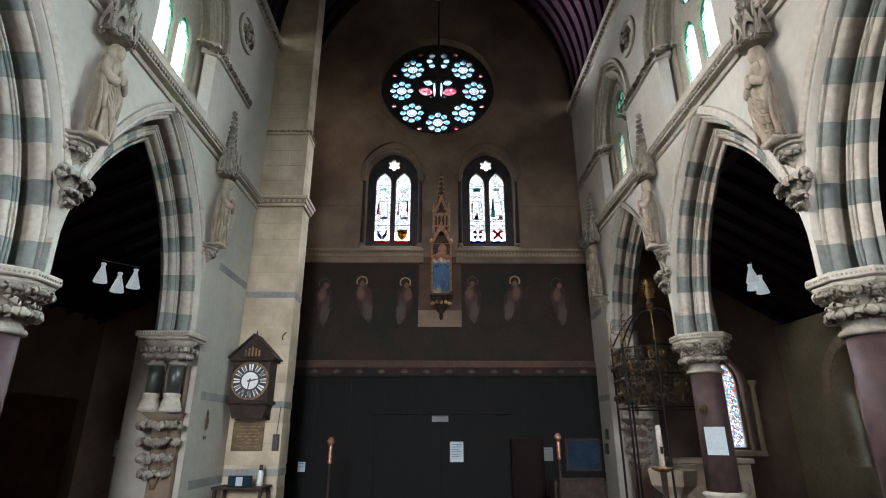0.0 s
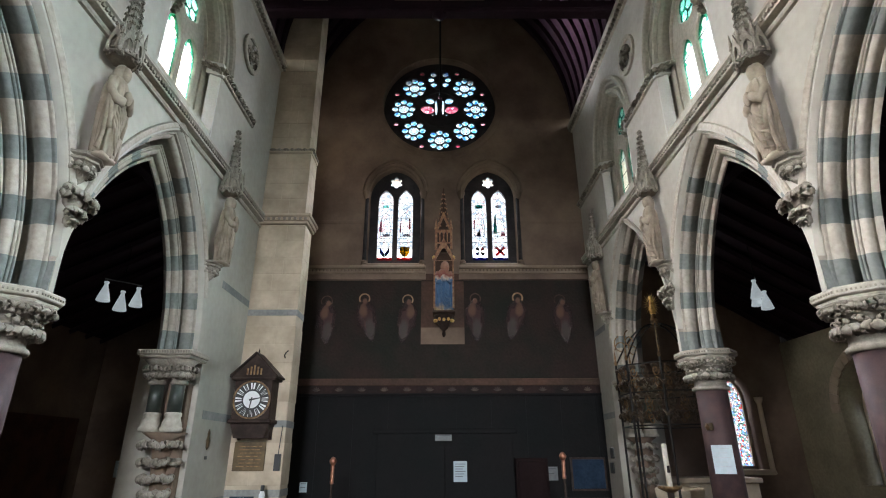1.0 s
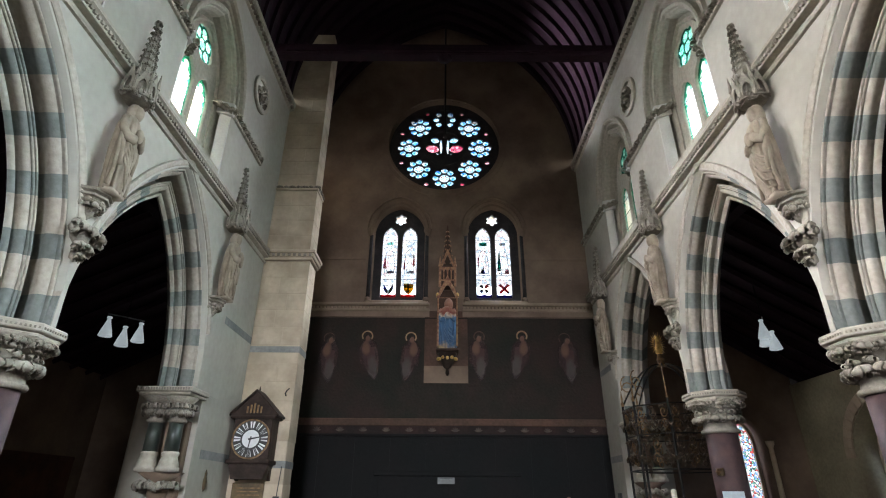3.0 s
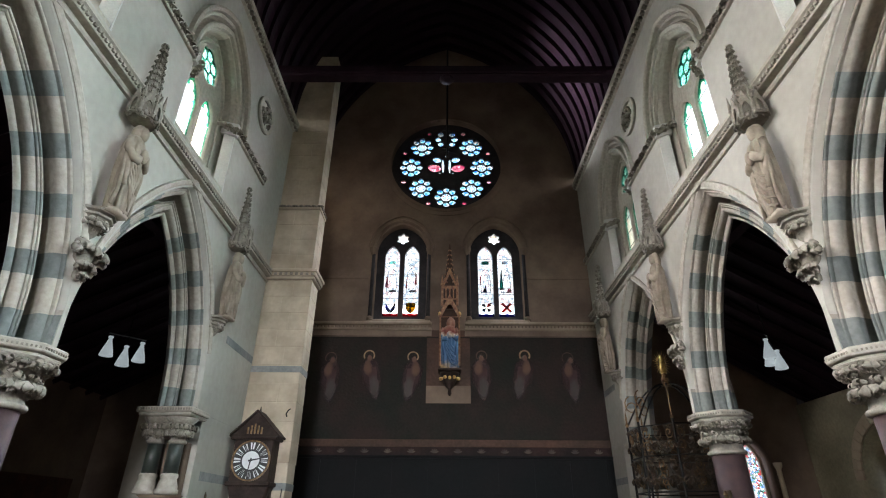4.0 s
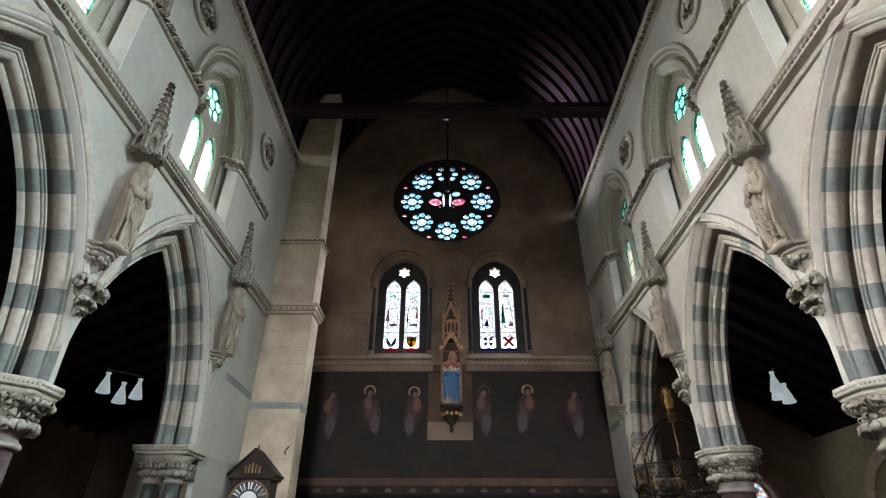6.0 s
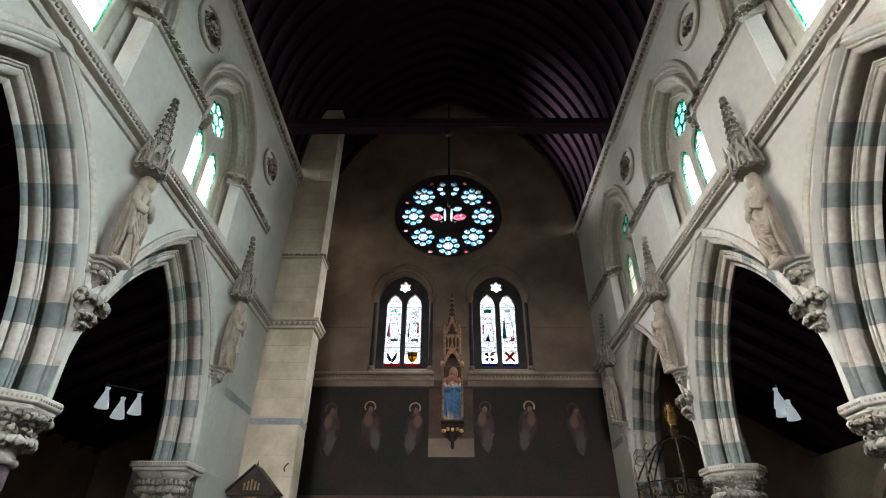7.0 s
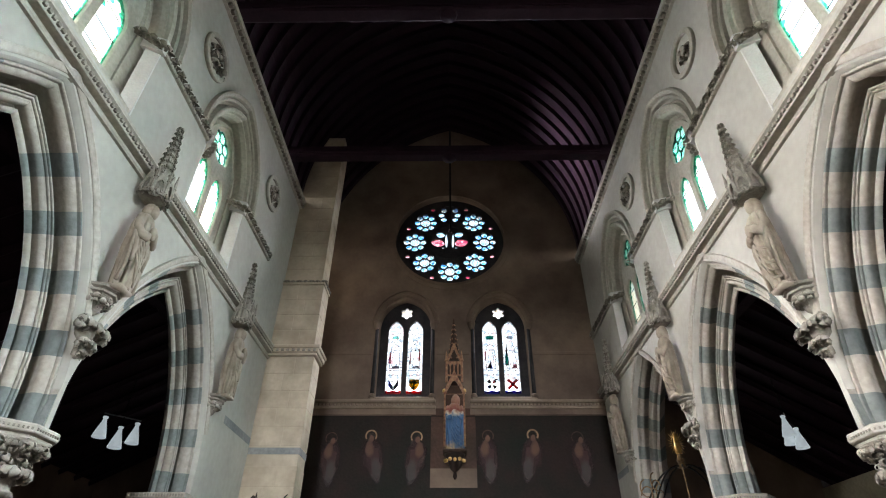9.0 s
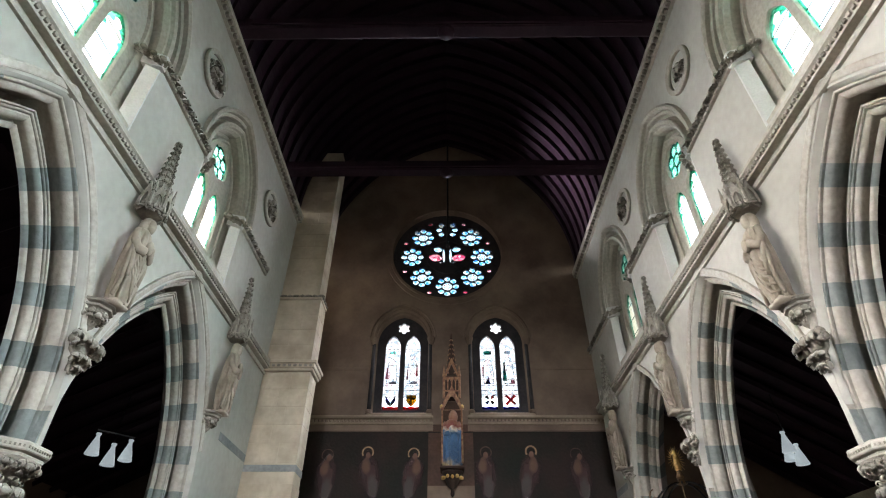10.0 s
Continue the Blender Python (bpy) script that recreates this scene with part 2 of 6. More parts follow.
def rod(bm, a, b, r, seg=8, r2=None):
    a, b = Vector(a), Vector(b)
    d = b - a
    c = bmesh.new()
    bmesh.ops.create_cone(c, cap_ends=True, segments=seg, radius1=r, radius2=r if r2 is None else r2, depth=d.length)
    merge(bm, c, Matrix.Translation((a + b) / 2) @ d.to_track_quat("Z", "Y").to_matrix().to_4x4())
    return bm


def tube(bm, pts, r, seg=6):
    """A bent round bar along pts."""
    pts = [Vector(p) for p in pts]
    rings = []
    for i, p in enumerate(pts):
        d = (pts[min(i + 1, len(pts) - 1)] - pts[max(i - 1, 0)]).normalized()
        u = d.orthogonal().normalized() if not rings else (u - u.dot(d) * d).normalized()
        v = d.cross(u)
        rings.append([bm.verts.new(p + r * (math.cos(2 * math.pi * k / seg) * u + math.sin(2 * math.pi * k / seg) * v)) for k in range(seg)])
    for a, b in zip(rings, rings[1:]):
        for k in range(seg):
            bm.faces.new((a[k], a[(k + 1) % seg], b[(k + 1) % seg], b[k]))
    bm.faces.new(rings[0][::-1])
    bm.faces.new(rings[-1])
    return bm


def plate(outline, holes, depth):
    """A flat slab with openings right through: outline and holes are lists of (u, v). It lies in the x-z plane, u = x, v = z, thickness depth from y = 0 to y = depth."""
    cu = bpy.data.curves.new("tmp", 'CURVE')
    cu.dimensions, cu.fill_mode, cu.extrude = '2D', 'BOTH', depth / 2
    for loop in [outline, *holes]:
        sp = cu.splines.new('POLY')
        sp.points.add(len(loop) - 1)
        for q, (u, v) in zip(sp.points, loop):
            q.co = (u, v, 0, 1)
        sp.use_cyclic_u = True
    ob = bpy.data.objects.new("tmp", cu)
    me = ob.to_mesh()
    bm = bmesh.new()
    bm.from_mesh(me)
    ob.to_mesh_clear()
    bpy.data.objects.remove(ob)
    bpy.data.curves.remove(cu)
    bmesh.ops.remove_doubles(bm, verts=bm.verts[:], dist=1e-4)
    bmesh.ops.transform(bm, matrix=pose(0, depth / 2, 0, 90), verts=bm.verts[:])
    return bm


def arch(c, half, foot, spring, rise, n=14):
    """A pointed opening as a loop of (u, v)."""
    r = (half * half + rise * rise) / (2 * half)
    top = math.acos((r - half) / r)
    right = [(c - (r - half) + r * math.cos(top * i / n), spring + r * math.sin(top * i / n)) for i in range(n + 1)]
    left = [(2 * c - u, v) for u, v in reversed(right[:-1])]
    return [(c - half, foot), (c + half, foot)] + right + left


def cusped(c, half, foot, spring, rise, deep=0.07):
    """A pointed light whose head is drawn in by two cusps."""
    pts = arch(c, half, foot, spring, rise, 20)
    out = pts[:2]
    for i, (u, v) in enumerate(pts[2:]):
        f = i / 20 if i <= 20 else (40 - i) / 20
        pull = deep * (math.exp(-((f - 0.12) / 0.09) ** 2) + 0.9 * math.exp(-((f - 0.58) / 0.10) ** 2))
        out.append((u + (pull if u < c else -pull), v - 0.3 * pull))
    return out


def ring(cx, cz, r, n=32, turn=0.0):
    return [(cx + r * math.cos(turn + 2 * math.pi * i / n), cz + r * math.sin(turn + 2 * math.pi * i / n)) for i in range(n)]


def foil(cx, cz, r, k, deep=0.22, n=8, turn=0.0):
    """A cusped round opening with k lobes."""
    m = k * n
    return [(cx + r * (1 - deep * (1 - abs(math.sin(k / 2 * a)) ** 0.7)) * math.cos(a + turn), cz + r * (1 - deep * (1 - abs(math.sin(k / 2 * a)) ** 0.7)) * math.sin(a + turn)) for a in [2 * math.pi * i / m for i in range(m)]]


def side(s, x):
    """Turns a plate, built in the x-z plane, so that it stands along the nave: u runs along y, thickness away from the nave from |x|."""
    return Matrix(((0, s, 0, s * x), (1, 0, 0, 0), (0, 0, 1, 0), (0, 0, 0, 1)))


def strip(bm, L, wide, thick, curl, lean, twist, lobes, nu=13, nv=8):
    """One lobe of a carved leaf: rises along z, rolls over into a scroll towards -y."""
    m = pose(0, 0, 0, 0, lean, twist)
    rows = []
    p = Vector((0, 0, 0))
    for i in range(nu + 1):
        s = i / nu
        th = curl * s ** 1.7 - 0.12
        if i:
            p = p + Vector((0, -math.sin(th), math.cos(th))) * (L * 1.3 / nu)
        nrm = Vector((0, -math.cos(th), -math.sin(th)))
        w = wide * (0.45 + 0.75 * math.sin(math.pi * min(1.0, 0.06 + 0.80 * s))) * (1 + 0.34 * math.cos(2 * math.pi * lobes * s + 0.6))
        ring_ = []
        for k in range(nv):
            a = 2 * math.pi * k / nv
            c, sn = math.cos(a), math.sin(a)
            ring_.append(bm.verts.new(m @ (p + Vector((w * c, 0, 0)) + nrm * (thick * sn * (0.7 + 0.5 * s) - 0.45 * wide * (1 - abs(c)) ** 2 * (sn > 0) + 0.25 * wide * abs(c) ** 1.5 * s))))
        rows.append(ring_)
    for a, b in zip(rows, rows[1:]):
        for k in range(nv):
            bm.faces.new((a[k], a[(k + 1) % nv], b[(k + 1) % nv], b[k]))
    bm.faces.new(rows[0][::-1])
    bm.faces.new(rows[-1])


def leaf_mesh(name, lobes):
    """A carved leaf of several scrolled lobes: (length, half width, curl, lean, twist) each."""
    bm = bmesh.new()
    for L, wide, curl, lean, twist in lobes:
        strip(bm, L, wide * 1.15, 0.026, curl, lean, twist, 2.5)
    bmesh.ops.recalc_face_normals(bm, faces=bm.faces[:])
    me = bpy.data.meshes.new(name)
    bm.to_mesh(me)
    bm.free()
    me.polygons.foreach_set("use_smooth", [True] * len(me.polygons))
    me.materials.append(M_CARVE)
    return me


SPREAD = ((1.0, 0.16, 4.6, 0, 0), (0.88, 0.15, 3.5, 30, 20), (0.88, 0.15, 3.5, -30, -20), (0.6, 0.13, 3.0, 62, 26), (0.6, 0.13, 3.0, -62, -26))
LEAF = leaf_mesh("leaf", SPREAD)
KNOB = leaf_mesh("knob", ((1.15, 0.15, 5.6, 0, 0), (0.8, 0.14, 3.4, 45, 24), (0.8, 0.14, 3.4, -45, -24)))


def leaf(me, parent, m, size):
    ob = new(me.name, me)
    ob.parent = parent
    ob.matrix_local = m @ Matrix.Diagonal((size, size, size, 1))
    return ob


# ---- structure ----
M_SKY = bpy.data.materials.new("overcast_sky_glow")
M_SKY.use_nodes = True
M_SKY.node_tree.nodes.remove(M_SKY.node_tree.nodes["Principled BSDF"])
em = M_SKY.node_tree.nodes.new("ShaderNodeEmission")
em.inputs[0].default_value, em.inputs[1].default_value = (0.93, 0.98, 1.0, 1), 0.6
M_SKY.node_tree.links.new(em.outputs[0], M_SKY.node_tree.nodes["Material Output"].inputs[0])
for x0, x1, y0, y1, z0, z1 in ((-12.05, -12, -12, 16, 3, 30), (12, 12.05, -12, 16, 0, 30), (-12, 12, 16, 16.05, 0, 30)):
    tagged(part("backdrop", boxed(x0, x1, y0, y1, z0, z1), M_SKY), "bright overcast sky outside the windows", "sky", kind="structure")
tagged(part("floor", boxed(-8.6, 9.4, BACK - 0.6, DEND + 0.6, -0.2, 0), M_FLOOR), "dark tiled church floor", "floor", kind="structure")


def wall(name, outline, holes, depth, m, material, label):
    bm = plate(outline, holes, depth)
    bm.transform(m)
    return tagged(part(name, bm, material), label, "wall", kind="structure")


def arcade_hole(yc):
    """The arched opening of a bay, as wide as the outermost order."""
    r = RI + 0.42
    z0 = max(0.0, math.sqrt(max(r * r - (OFF + 1.62) ** 2, 0)))
    a0, a1 = math.asin(z0 / r), math.acos(OFF / r)
    right = [(yc - OFF + r * math.cos(a0 + (a1 - a0) * i / 18), SPRING + r * math.sin(a0 + (a1 - a0) * i / 18)) for i in range(19)]
    return right + [(2 * yc - u, v) for u, v in reversed(right[:-1])]


def lower_outline(y0, y1, apexes, foot_lo, foot_hi):
    """The arcade wall between the arches and the string course, standing on the columns."""
    pts = [(y0, STRING + 0.1), (y0, foot_lo)]
    for yc in apexes:
        h = list(reversed(arcade_hole(yc)))
        pts += [(h[0][0], SPRING)] + h + [(h[-1][0], SPRING)]
    return pts + [(y1, foot_hi), (y1, STRING + 0.1)]


LEFT_APEX = APEX[:-1]
arcade_r = wall("wall_north", lower_outline(BACK, DEND, APEX, SPRING, SPRING), [], 0.6, side(1, W), M_PLASTER, "pale plastered nave arcade wall over striped pointed arches")
arcade_l = wall("wall_south", lower_outline(BACK, DEND, LEFT_APEX, SPRING, SPRING), [], 0.6, side(-1, W), M_PLASTER, "pale plastered nave arcade wall over striped pointed arches")
# solid wall under the last springing of each side
tagged(part("wall_south_end", boxed(-W - T, -W, 8.46, DEND, 0, SPRING - 0.002), M_PLASTER), "pale plastered solid wall beyond the arcade", "wall", kind="structure")
tagged(part("wall_north_end", boxed(W, W + T, 11.78, DEND, 0, SPRING - 0.002), M_PLASTER), "pale plastered wall end beyond the arcade", "wall", kind="structure")

# Added dark covers that block stray light behind the arches.
for s in (-1, 1):
    tagged(part("trim_wall_plate", boxed(min(s * (W + 0.61), s * (W + T)), max(s * (W + 0.61), s * (W + T)), BACK, DEND, STRING - 0.06, STRING + 0.09), M_RAFTER), "dark cover added to close a bright gap on the aisle side", "wall plate", kind="structure")
    tagged(part("wall_aisle_top", boxed(min(s * (W + T - 0.15), s * (W + T + 0.05)), max(s * (W + T - 0.15), s * (W + T + 0.05)), BACK, DEND, 5.75, 6.9), M_RAFTER), "dark cover added to close a bright gap above the aisle roof", "wall", kind="structure")

WIN_HALF, WIN_SILL, WIN_SPRING, WIN_RISE = 0.88, 6.45, 7.88, 1.30


def clere_hole(c):
    """A jambed opening whose arch springs wider, to hold the mouldings."""
    r = (WIN_HALF ** 2 + WIN_RISE ** 2) / (2 * WIN_HALF)
    k = math.acos((r - WIN_HALF) / (r + 0.27))
    right = [(c - (r - WIN_HALF) + (r + 0.27) * math.cos(k * i / 14), WIN_SPRING + (r + 0.27) * math.sin(k * i / 14)) for i in range(15)]
    return [(c - WIN_HALF, WIN_SILL), (c + WIN_HALF, WIN_SILL), (c + WIN_HALF, WIN_SPRING)] + right + [(2 * c - u, v) for u, v in reversed(right[:-1])] + [(c - WIN_HALF, WIN_SPRING)]


for s, nm in ((1, "wall_clerestory_north"), (-1, "wall_clerestory_south")):
    wins = CLERE if s > 0 else CLERE[:-1]
    holes = [clere_hole(y) for y in wins]
    if s < 0:
        # Unseen opening behind the pier, added to let the roof lamp through.
        holes.append(arch(11.15, 0.45, 8.0, 9.4, 0.6))
    wall(nm, [(BACK, STRING + 0.1), (DEND, STRING + 0.1), (DEND, PLATE), (BACK, PLATE)], holes, T, side(s, W), M_PLASTER, "pale plastered clerestory wall pierced by two-light windows")

# west wall with its gable, two windows and the rose
gable = [(-W, 0), (W, 0), (W, PLATE)]
RH = 5.2
RR = (W * W + RH * RH) / (2 * W)
roof_arc = [(-(RR - W) + RR * math.cos(a), PLATE + 0.1 + RR * math.sin(a)) for a in [math.acos((RR - W) / RR) * i / 16 for i in range(17)]]
gable += [(u * 1.02, v + 0.25) for u, v in roof_arc] + [(-u * 1.02, v + 0.25) for u, v in reversed(roof_arc[:-1])] + [(-W, PLATE)]
WIN_W = (-1.19, 1.33)
wall("wall_west", gable, [ring(0, 11.0, 1.62, 48)] + [arch(x, 0.68, 6.12, 8.1, 0.80) for x in WIN_W], 0.8, pose(0, DEND, 0), M_BROWN, "brown sandstone end wall with rose window and two lancets")
# Unseen arch and chancel, added to keep the east lamp off the upper wall.
wall("wall_east", gable, [arch(0, 2.3, 0.002, 4.5, 1.6)], 0.6, pose(0, BACK - 0.6, 0), M_PLASTER, "plain plastered wall with an unseen arch that shapes the light")
tagged(part("floor_chancel", boxed(-3.0, 3.0, -16.6, BACK - 0.6, -0.2, 0.004), M_FLOOR), "dark tiled floor of the added, unseen chancel", "floor", kind="structure")
for x0, x1 in ((-3.0, -2.7), (2.7, 3.0)):
    tagged(part("wall_chancel", boxed(x0, x1, -16.3, BACK - 0.6, 0, 10.0), M_BROWN), "plain stone wall of the added, unseen chancel", "wall", kind="structure")
tagged(part("ceiling_chancel", boxed(-3.0, 3.0, -16.6, BACK - 0.6, 10.0, 10.2), M_RAFTER), "dark ceiling of the added, unseen chancel", "ceiling", kind="structure")
wall("wall_chancel_east", [(-3.0, 0), (3.0, 0), (3.0, 10), (-3.0, 10)], [arch(0, 1.6, 4.4, 7.2, 2.0)], 0.3, pose(0, -16.6, 0), M_BROWN, "stone end wall of the added, unseen chancel with one large window")
bm = plate(arch(0, 1.6, 4.4, 7.2, 2.0), [], 0.02)
bm.transform(pose(0, -16.5, 0))
g = tagged(part("window_east", bm, G_WHITE), "large pointed window of pale leaded glass, added out of view", "window", kind="structure")
g.visible_shadow = False

# roof: boarded pointed wagon, dark rafters, tie beams
bm = bmesh.new()
rows = []
full = roof_arc + [(-u, v) for u, v in reversed(roof_arc[:-1])]
for u, v in full:
    rows.append([bm.verts.new((u * k, y, v + d)) for k, d in ((1, 0.16), (1.04, 0.34)) for y in (BACK, DEND + 0.02)])
for a, b in zip(rows, rows[1:]):
    bm.faces.new((a[0], a[1], b[1], b[0]))
    bm.faces.new((a[2], b[2], b[3], a[3]))
for e in (rows[0], rows[-1]):
    bm.faces.new((e[0], e[1], e[3], e[2]))
ceiling = tagged(part("ceiling", bm, M_ROOF), "dark boarded pointed wagon roof", "ceiling", kind="structure")
bm = bmesh.new()
y = DEND - 0.25
while y > BACK + 0.3:
    for s in (-1, 1):
        pts = []
        for u, v in roof_arc:
            n = Vector((u + RR - W, v - PLATE - 0.1)).normalized()
            pts.append((u, v, n))
        q = []
        for u, v, n in pts:
            i = (u - n[0] * 0.06, v - n[1] * 0.06 + 0.02)
            o = (u + n[0] * 0.12, v + n[1] * 0.12 + 0.1)
            q.append([bm.verts.new((s * p[0], yy, p[1])) for p in (i, o) for yy in (y - 0.075, y + 0.075)])
        for a, b in zip(q, q[1:]):
            bm.faces.new((a[0], b[0], b[1], a[1]))
            bm.faces.new((a[0], a[2], b[2], b[0]))
            bm.faces.new((a[1], b[1], b[3], a[3]))
    y -= 0.42
tagged(part("rafter", bm, M_RAFTER, ceiling, "dark curved rafters"), kind="stuff")


def tie_beam(y):
    b = place("tie_beam", 0, y, PLATE + 0.12)
    part("beam", boxed(-W - 0.05, W + 0.05, -0.13, 0.13, 0, 0.3, bevel=0.03), M_RAFTER, b)
    part("moulding", boxed(-W + 0.3, W - 0.3, -0.16, 0.16, 0.06, 0.1, bevel=0.01), M_RAFTER, b)
    part("boss", turned([(0.02, -0.1), (0.14, -0.04), (0.16, 0.0), (0.12, 0.03)], 12), M_RAFTER, b)
    return tagged(b, "dark timber tie beam across the nave roof", "beam", "tie beams")


for y in (8.7, 5.2, 1.8, -1.6, -5.0):
    tie_beam(y)

# wall plate cornice with small carving
for s in (-1, 1):
    c = place("cornice", 0, 0, PLATE)
    prof = [(0, -0.18), (0.05, -0.16), (0.06, -0.08), (0.13, -0.05), (0.13, 0.05), (0, 0.06)]
    bm = bmesh.new()
    ends = [[bm.verts.new((s * (W - a), yy, b)) for a, b in prof] for yy in (BACK, DEND)]
    for i in range(len(prof) - 1):
        bm.faces.new((ends[0][i], ends[0][i + 1], ends[1][i + 1], ends[1][i]))
    for e in ends:
        bm.faces.new(e)
    part("moulding", bm, M_CREAM, c)
    bm = bmesh.new()
    yy = BACK + 0.1
    while yy < DEND - 0.05:
        box(bm, s * W - s * 0.085 - 0.03, s * W - s * 0.085 + 0.03, yy, yy + 0.07, -0.155, -0.085)
        yy += 0.13
    tagged(part("leaf_carving", bm, M_CARVE, c), kind="stuff")
    tagged(c, "carved stone cornice under the roof", "cornice", kind="structure")

# string course
for s, y1 in ((1, DEND), (-1, 10.1)):
    c = place("string_course", 0, 0, STRING)
    prof = [(-0.02, -0.075), (0.035, -0.065), (0.045, -0.035), (0.012, -0.02), (0.008, 0.040), (0.05, 0.046), (0.092, 0.052), (0.095, 0.06), (0.095, 0.14), (0.125, 0.16), (0.125, 0.2), (0, 0.24), (-0.02, 0.24)]
    bm = bmesh.new()
    ends = [[bm.verts.new((s * (W - a), yy, b)) for a, b in prof] for yy in (BACK, y1)]
    for i in range(len(prof) - 1):
        bm.faces.new((ends[0][i], ends[0][i + 1], ends[1][i + 1], ends[1][i]))
    for e in ends:
        bm.faces.new(e)
    part("moulding", bm, M_CREAM, c)
    bm = bmesh.new()
    yy = BACK + 0.1
    while yy < y1 - 0.05:
        box(bm, s * (W - 0.103) - 0.018, s * (W - 0.103) + 0.018, yy, yy + 0.038, 0.08, 0.122)
        yy += 0.068
    tagged(part("bead", bm, M_CARVE, c, "row of carved beads"), kind="stuff")
    tagged(c, "pale stone string course with bead carving", "string course", kind="structure")

# ---- arches: striped voussoirs ----
# section of the arch: u outward from the inner radius, w away from the nave face


def roll(u, w, r, a0, a1, n=7):
    """A round moulding in the section."""
    return [(u + r * math.cos(math.radians(a0 + (a1 - a0) * i / n)), w - r * math.sin(math.radians(a0 + (a1 - a0) * i / n))) for i in range(n + 1)]


# inner order and its hollow
PROFILE = [(0.0, 0.375), (0.012, 0.352), (0.030, 0.340), (0.050, 0.335), (0.056, 0.36), (0.054, 0.388), (0.075, 0.410), (0.100, 0.40), (0.094, 0.35), (0.090, 0.305)]
# middle order: a chamfer and two thin rolls, then the deep hollow
PROFILE += [(0.098, 0.286), (0.115, 0.268), (0.138, 0.262), (0.156, 0.270), (0.158, 0.325), (0.165, 0.325)] + roll(0.179, 0.266, 0.014, 190, 10, 5) + [(0.193, 0.315), (0.196, 0.315)] + roll(0.207, 0.250, 0.012, 190, 10, 5)
PROFILE += [(0.218, 0.28), (0.203, 0.36), (0.203, 0.45), (0.250, 0.505), (0.320, 0.545), (0.372, 0.50), (0.364, 0.33), (0.314, 0.215), (0.303, 0.188)]
# outer order: a broad chamfer, a roll, a hollow and the flat face
PROFILE += [(0.303, 0.170), (0.314, 0.142), (0.335, 0.120), (0.358, 0.108), (0.361, 0.165), (0.367, 0.165)] + roll(0.382, 0.088, 0.016, 195, 10, 5)
PROFILE += [(0.402, 0.10), (0.396, 0.17), (0.420, 0.21), (0.455, 0.18), (0.444, 0.06), (0.430, 0.020), (0.434, 0.011)]
PROFILE += [(0.47, 0.008), (0.47, 0.665), (0.30, 0.562), (0.10, 0.437), (0.02, 0.388)]
# dark stones are shorter than pale ones
CUTS = [radians(a) for a in (0.0, 5.2, 11.3, 15.6, 21.8, 25.9, 32.0, 36.2, 42.3, 46.4, 53.4)]
NV = 10


def voussoir_mesh(k, half):
    """One stone of the arch, the k-th from the springing, on the near (-1) or far (1) half. x: away from the nave, y: along it."""
    bm = bmesh.new()
    a0, a1 = CUTS[k], CUTS[k + 1]
    rows = []
    for i in range(4):
        f = i / 3
        ring_ = []
        for u, w in PROFILE:
            r = RI + u
            top = math.acos(OFF / r)
            a = min(a0, top) + (min(a1 if k < NV - 1 else 9.0, top) - min(a0, top)) * f
            ring_.append(bm.verts.new((w, half * (-OFF + r * math.cos(a)), r * math.sin(a))))
        rows.append(ring_)
    for a, b in zip(rows, rows[1:]):
        for j in range(len(PROFILE)):
            bm.faces.new((a[j], a[(j + 1) % len(PROFILE)], b[(j + 1) % len(PROFILE)], b[j]))
    bm.faces.new(rows[0])
    bm.faces.new(rows[-1])
    bmesh.ops.recalc_face_normals(bm, faces=bm.faces[:])
    me = bpy.data.meshes.new("voussoir")
    bm.to_mesh(me)
    bm.free()
    me.polygons.foreach_set("use_smooth", [len(p.vertices) == 4 for p in me.polygons])
    me.set_sharp_from_angle(angle=radians(38))
    me.materials.append(M_V2 if k % 2 == 0 else M_V1)
    return me


VOUS = {(k, h): voussoir_mesh(k, h) for k in range(NV) for h in (-1, 1)}


def hood_mesh(half):
    bm = bmesh.new()
    prof = [(0.446, 0.02), (0.449, -0.012), (0.462, -0.020), (0.512, -0.034), (0.528, -0.030), (0.535, -0.015), (0.535, 0.02)]
    rows = []
    r0 = RI + 0.5
    start = math.acos((OFF + 1.62) / r0)
    for i in range(21):
        rows.append([])
        for u, w in prof:
            r = RI + u
            top = math.acos(OFF / r)
            a = start + (top - start) * i / 20
            rows[-1].append(bm.verts.new((w, half * (-OFF + r * math.cos(a)), r * math.sin(a))))
    for a, b in zip(rows, rows[1:]):
        for j in range(len(prof) - 1):
            bm.faces.new((a[j], a[j + 1], b[j + 1], b[j]))
    bm.faces.new(rows[0])
    bm.faces.new(rows[-1])
    bmesh.ops.recalc_face_normals(bm, faces=bm.faces[:])
    me = bpy.data.meshes.new("hood_mould")
    bm.to_mesh(me)
    bm.free()
    me.materials.append(M_V1)
    return me


HOOD = {h: hood_mesh(h) for h in (-1, 1)}
for s, apexes, owner in ((1, APEX, arcade_r), (-1, LEFT_APEX, arcade_l)):
    for yc in apexes:
        for (k, h), me in VOUS.items():
            v = new("voussoir", me)
            v.parent = owner
            v.matrix_local = Matrix(((s, 0, 0, s * W), (0, 1, 0, yc), (0, 0, 1, SPRING), (0, 0, 0, 1)))
        for h, me in HOOD.items():
            v = new("hood_mould", me)
            v.parent = owner
            v.matrix_local = Matrix(((s, 0, 0, s * W), (0, 1, 0, yc), (0, 0, 1, SPRING), (0, 0, 0, 1)))

# ---- columns ----


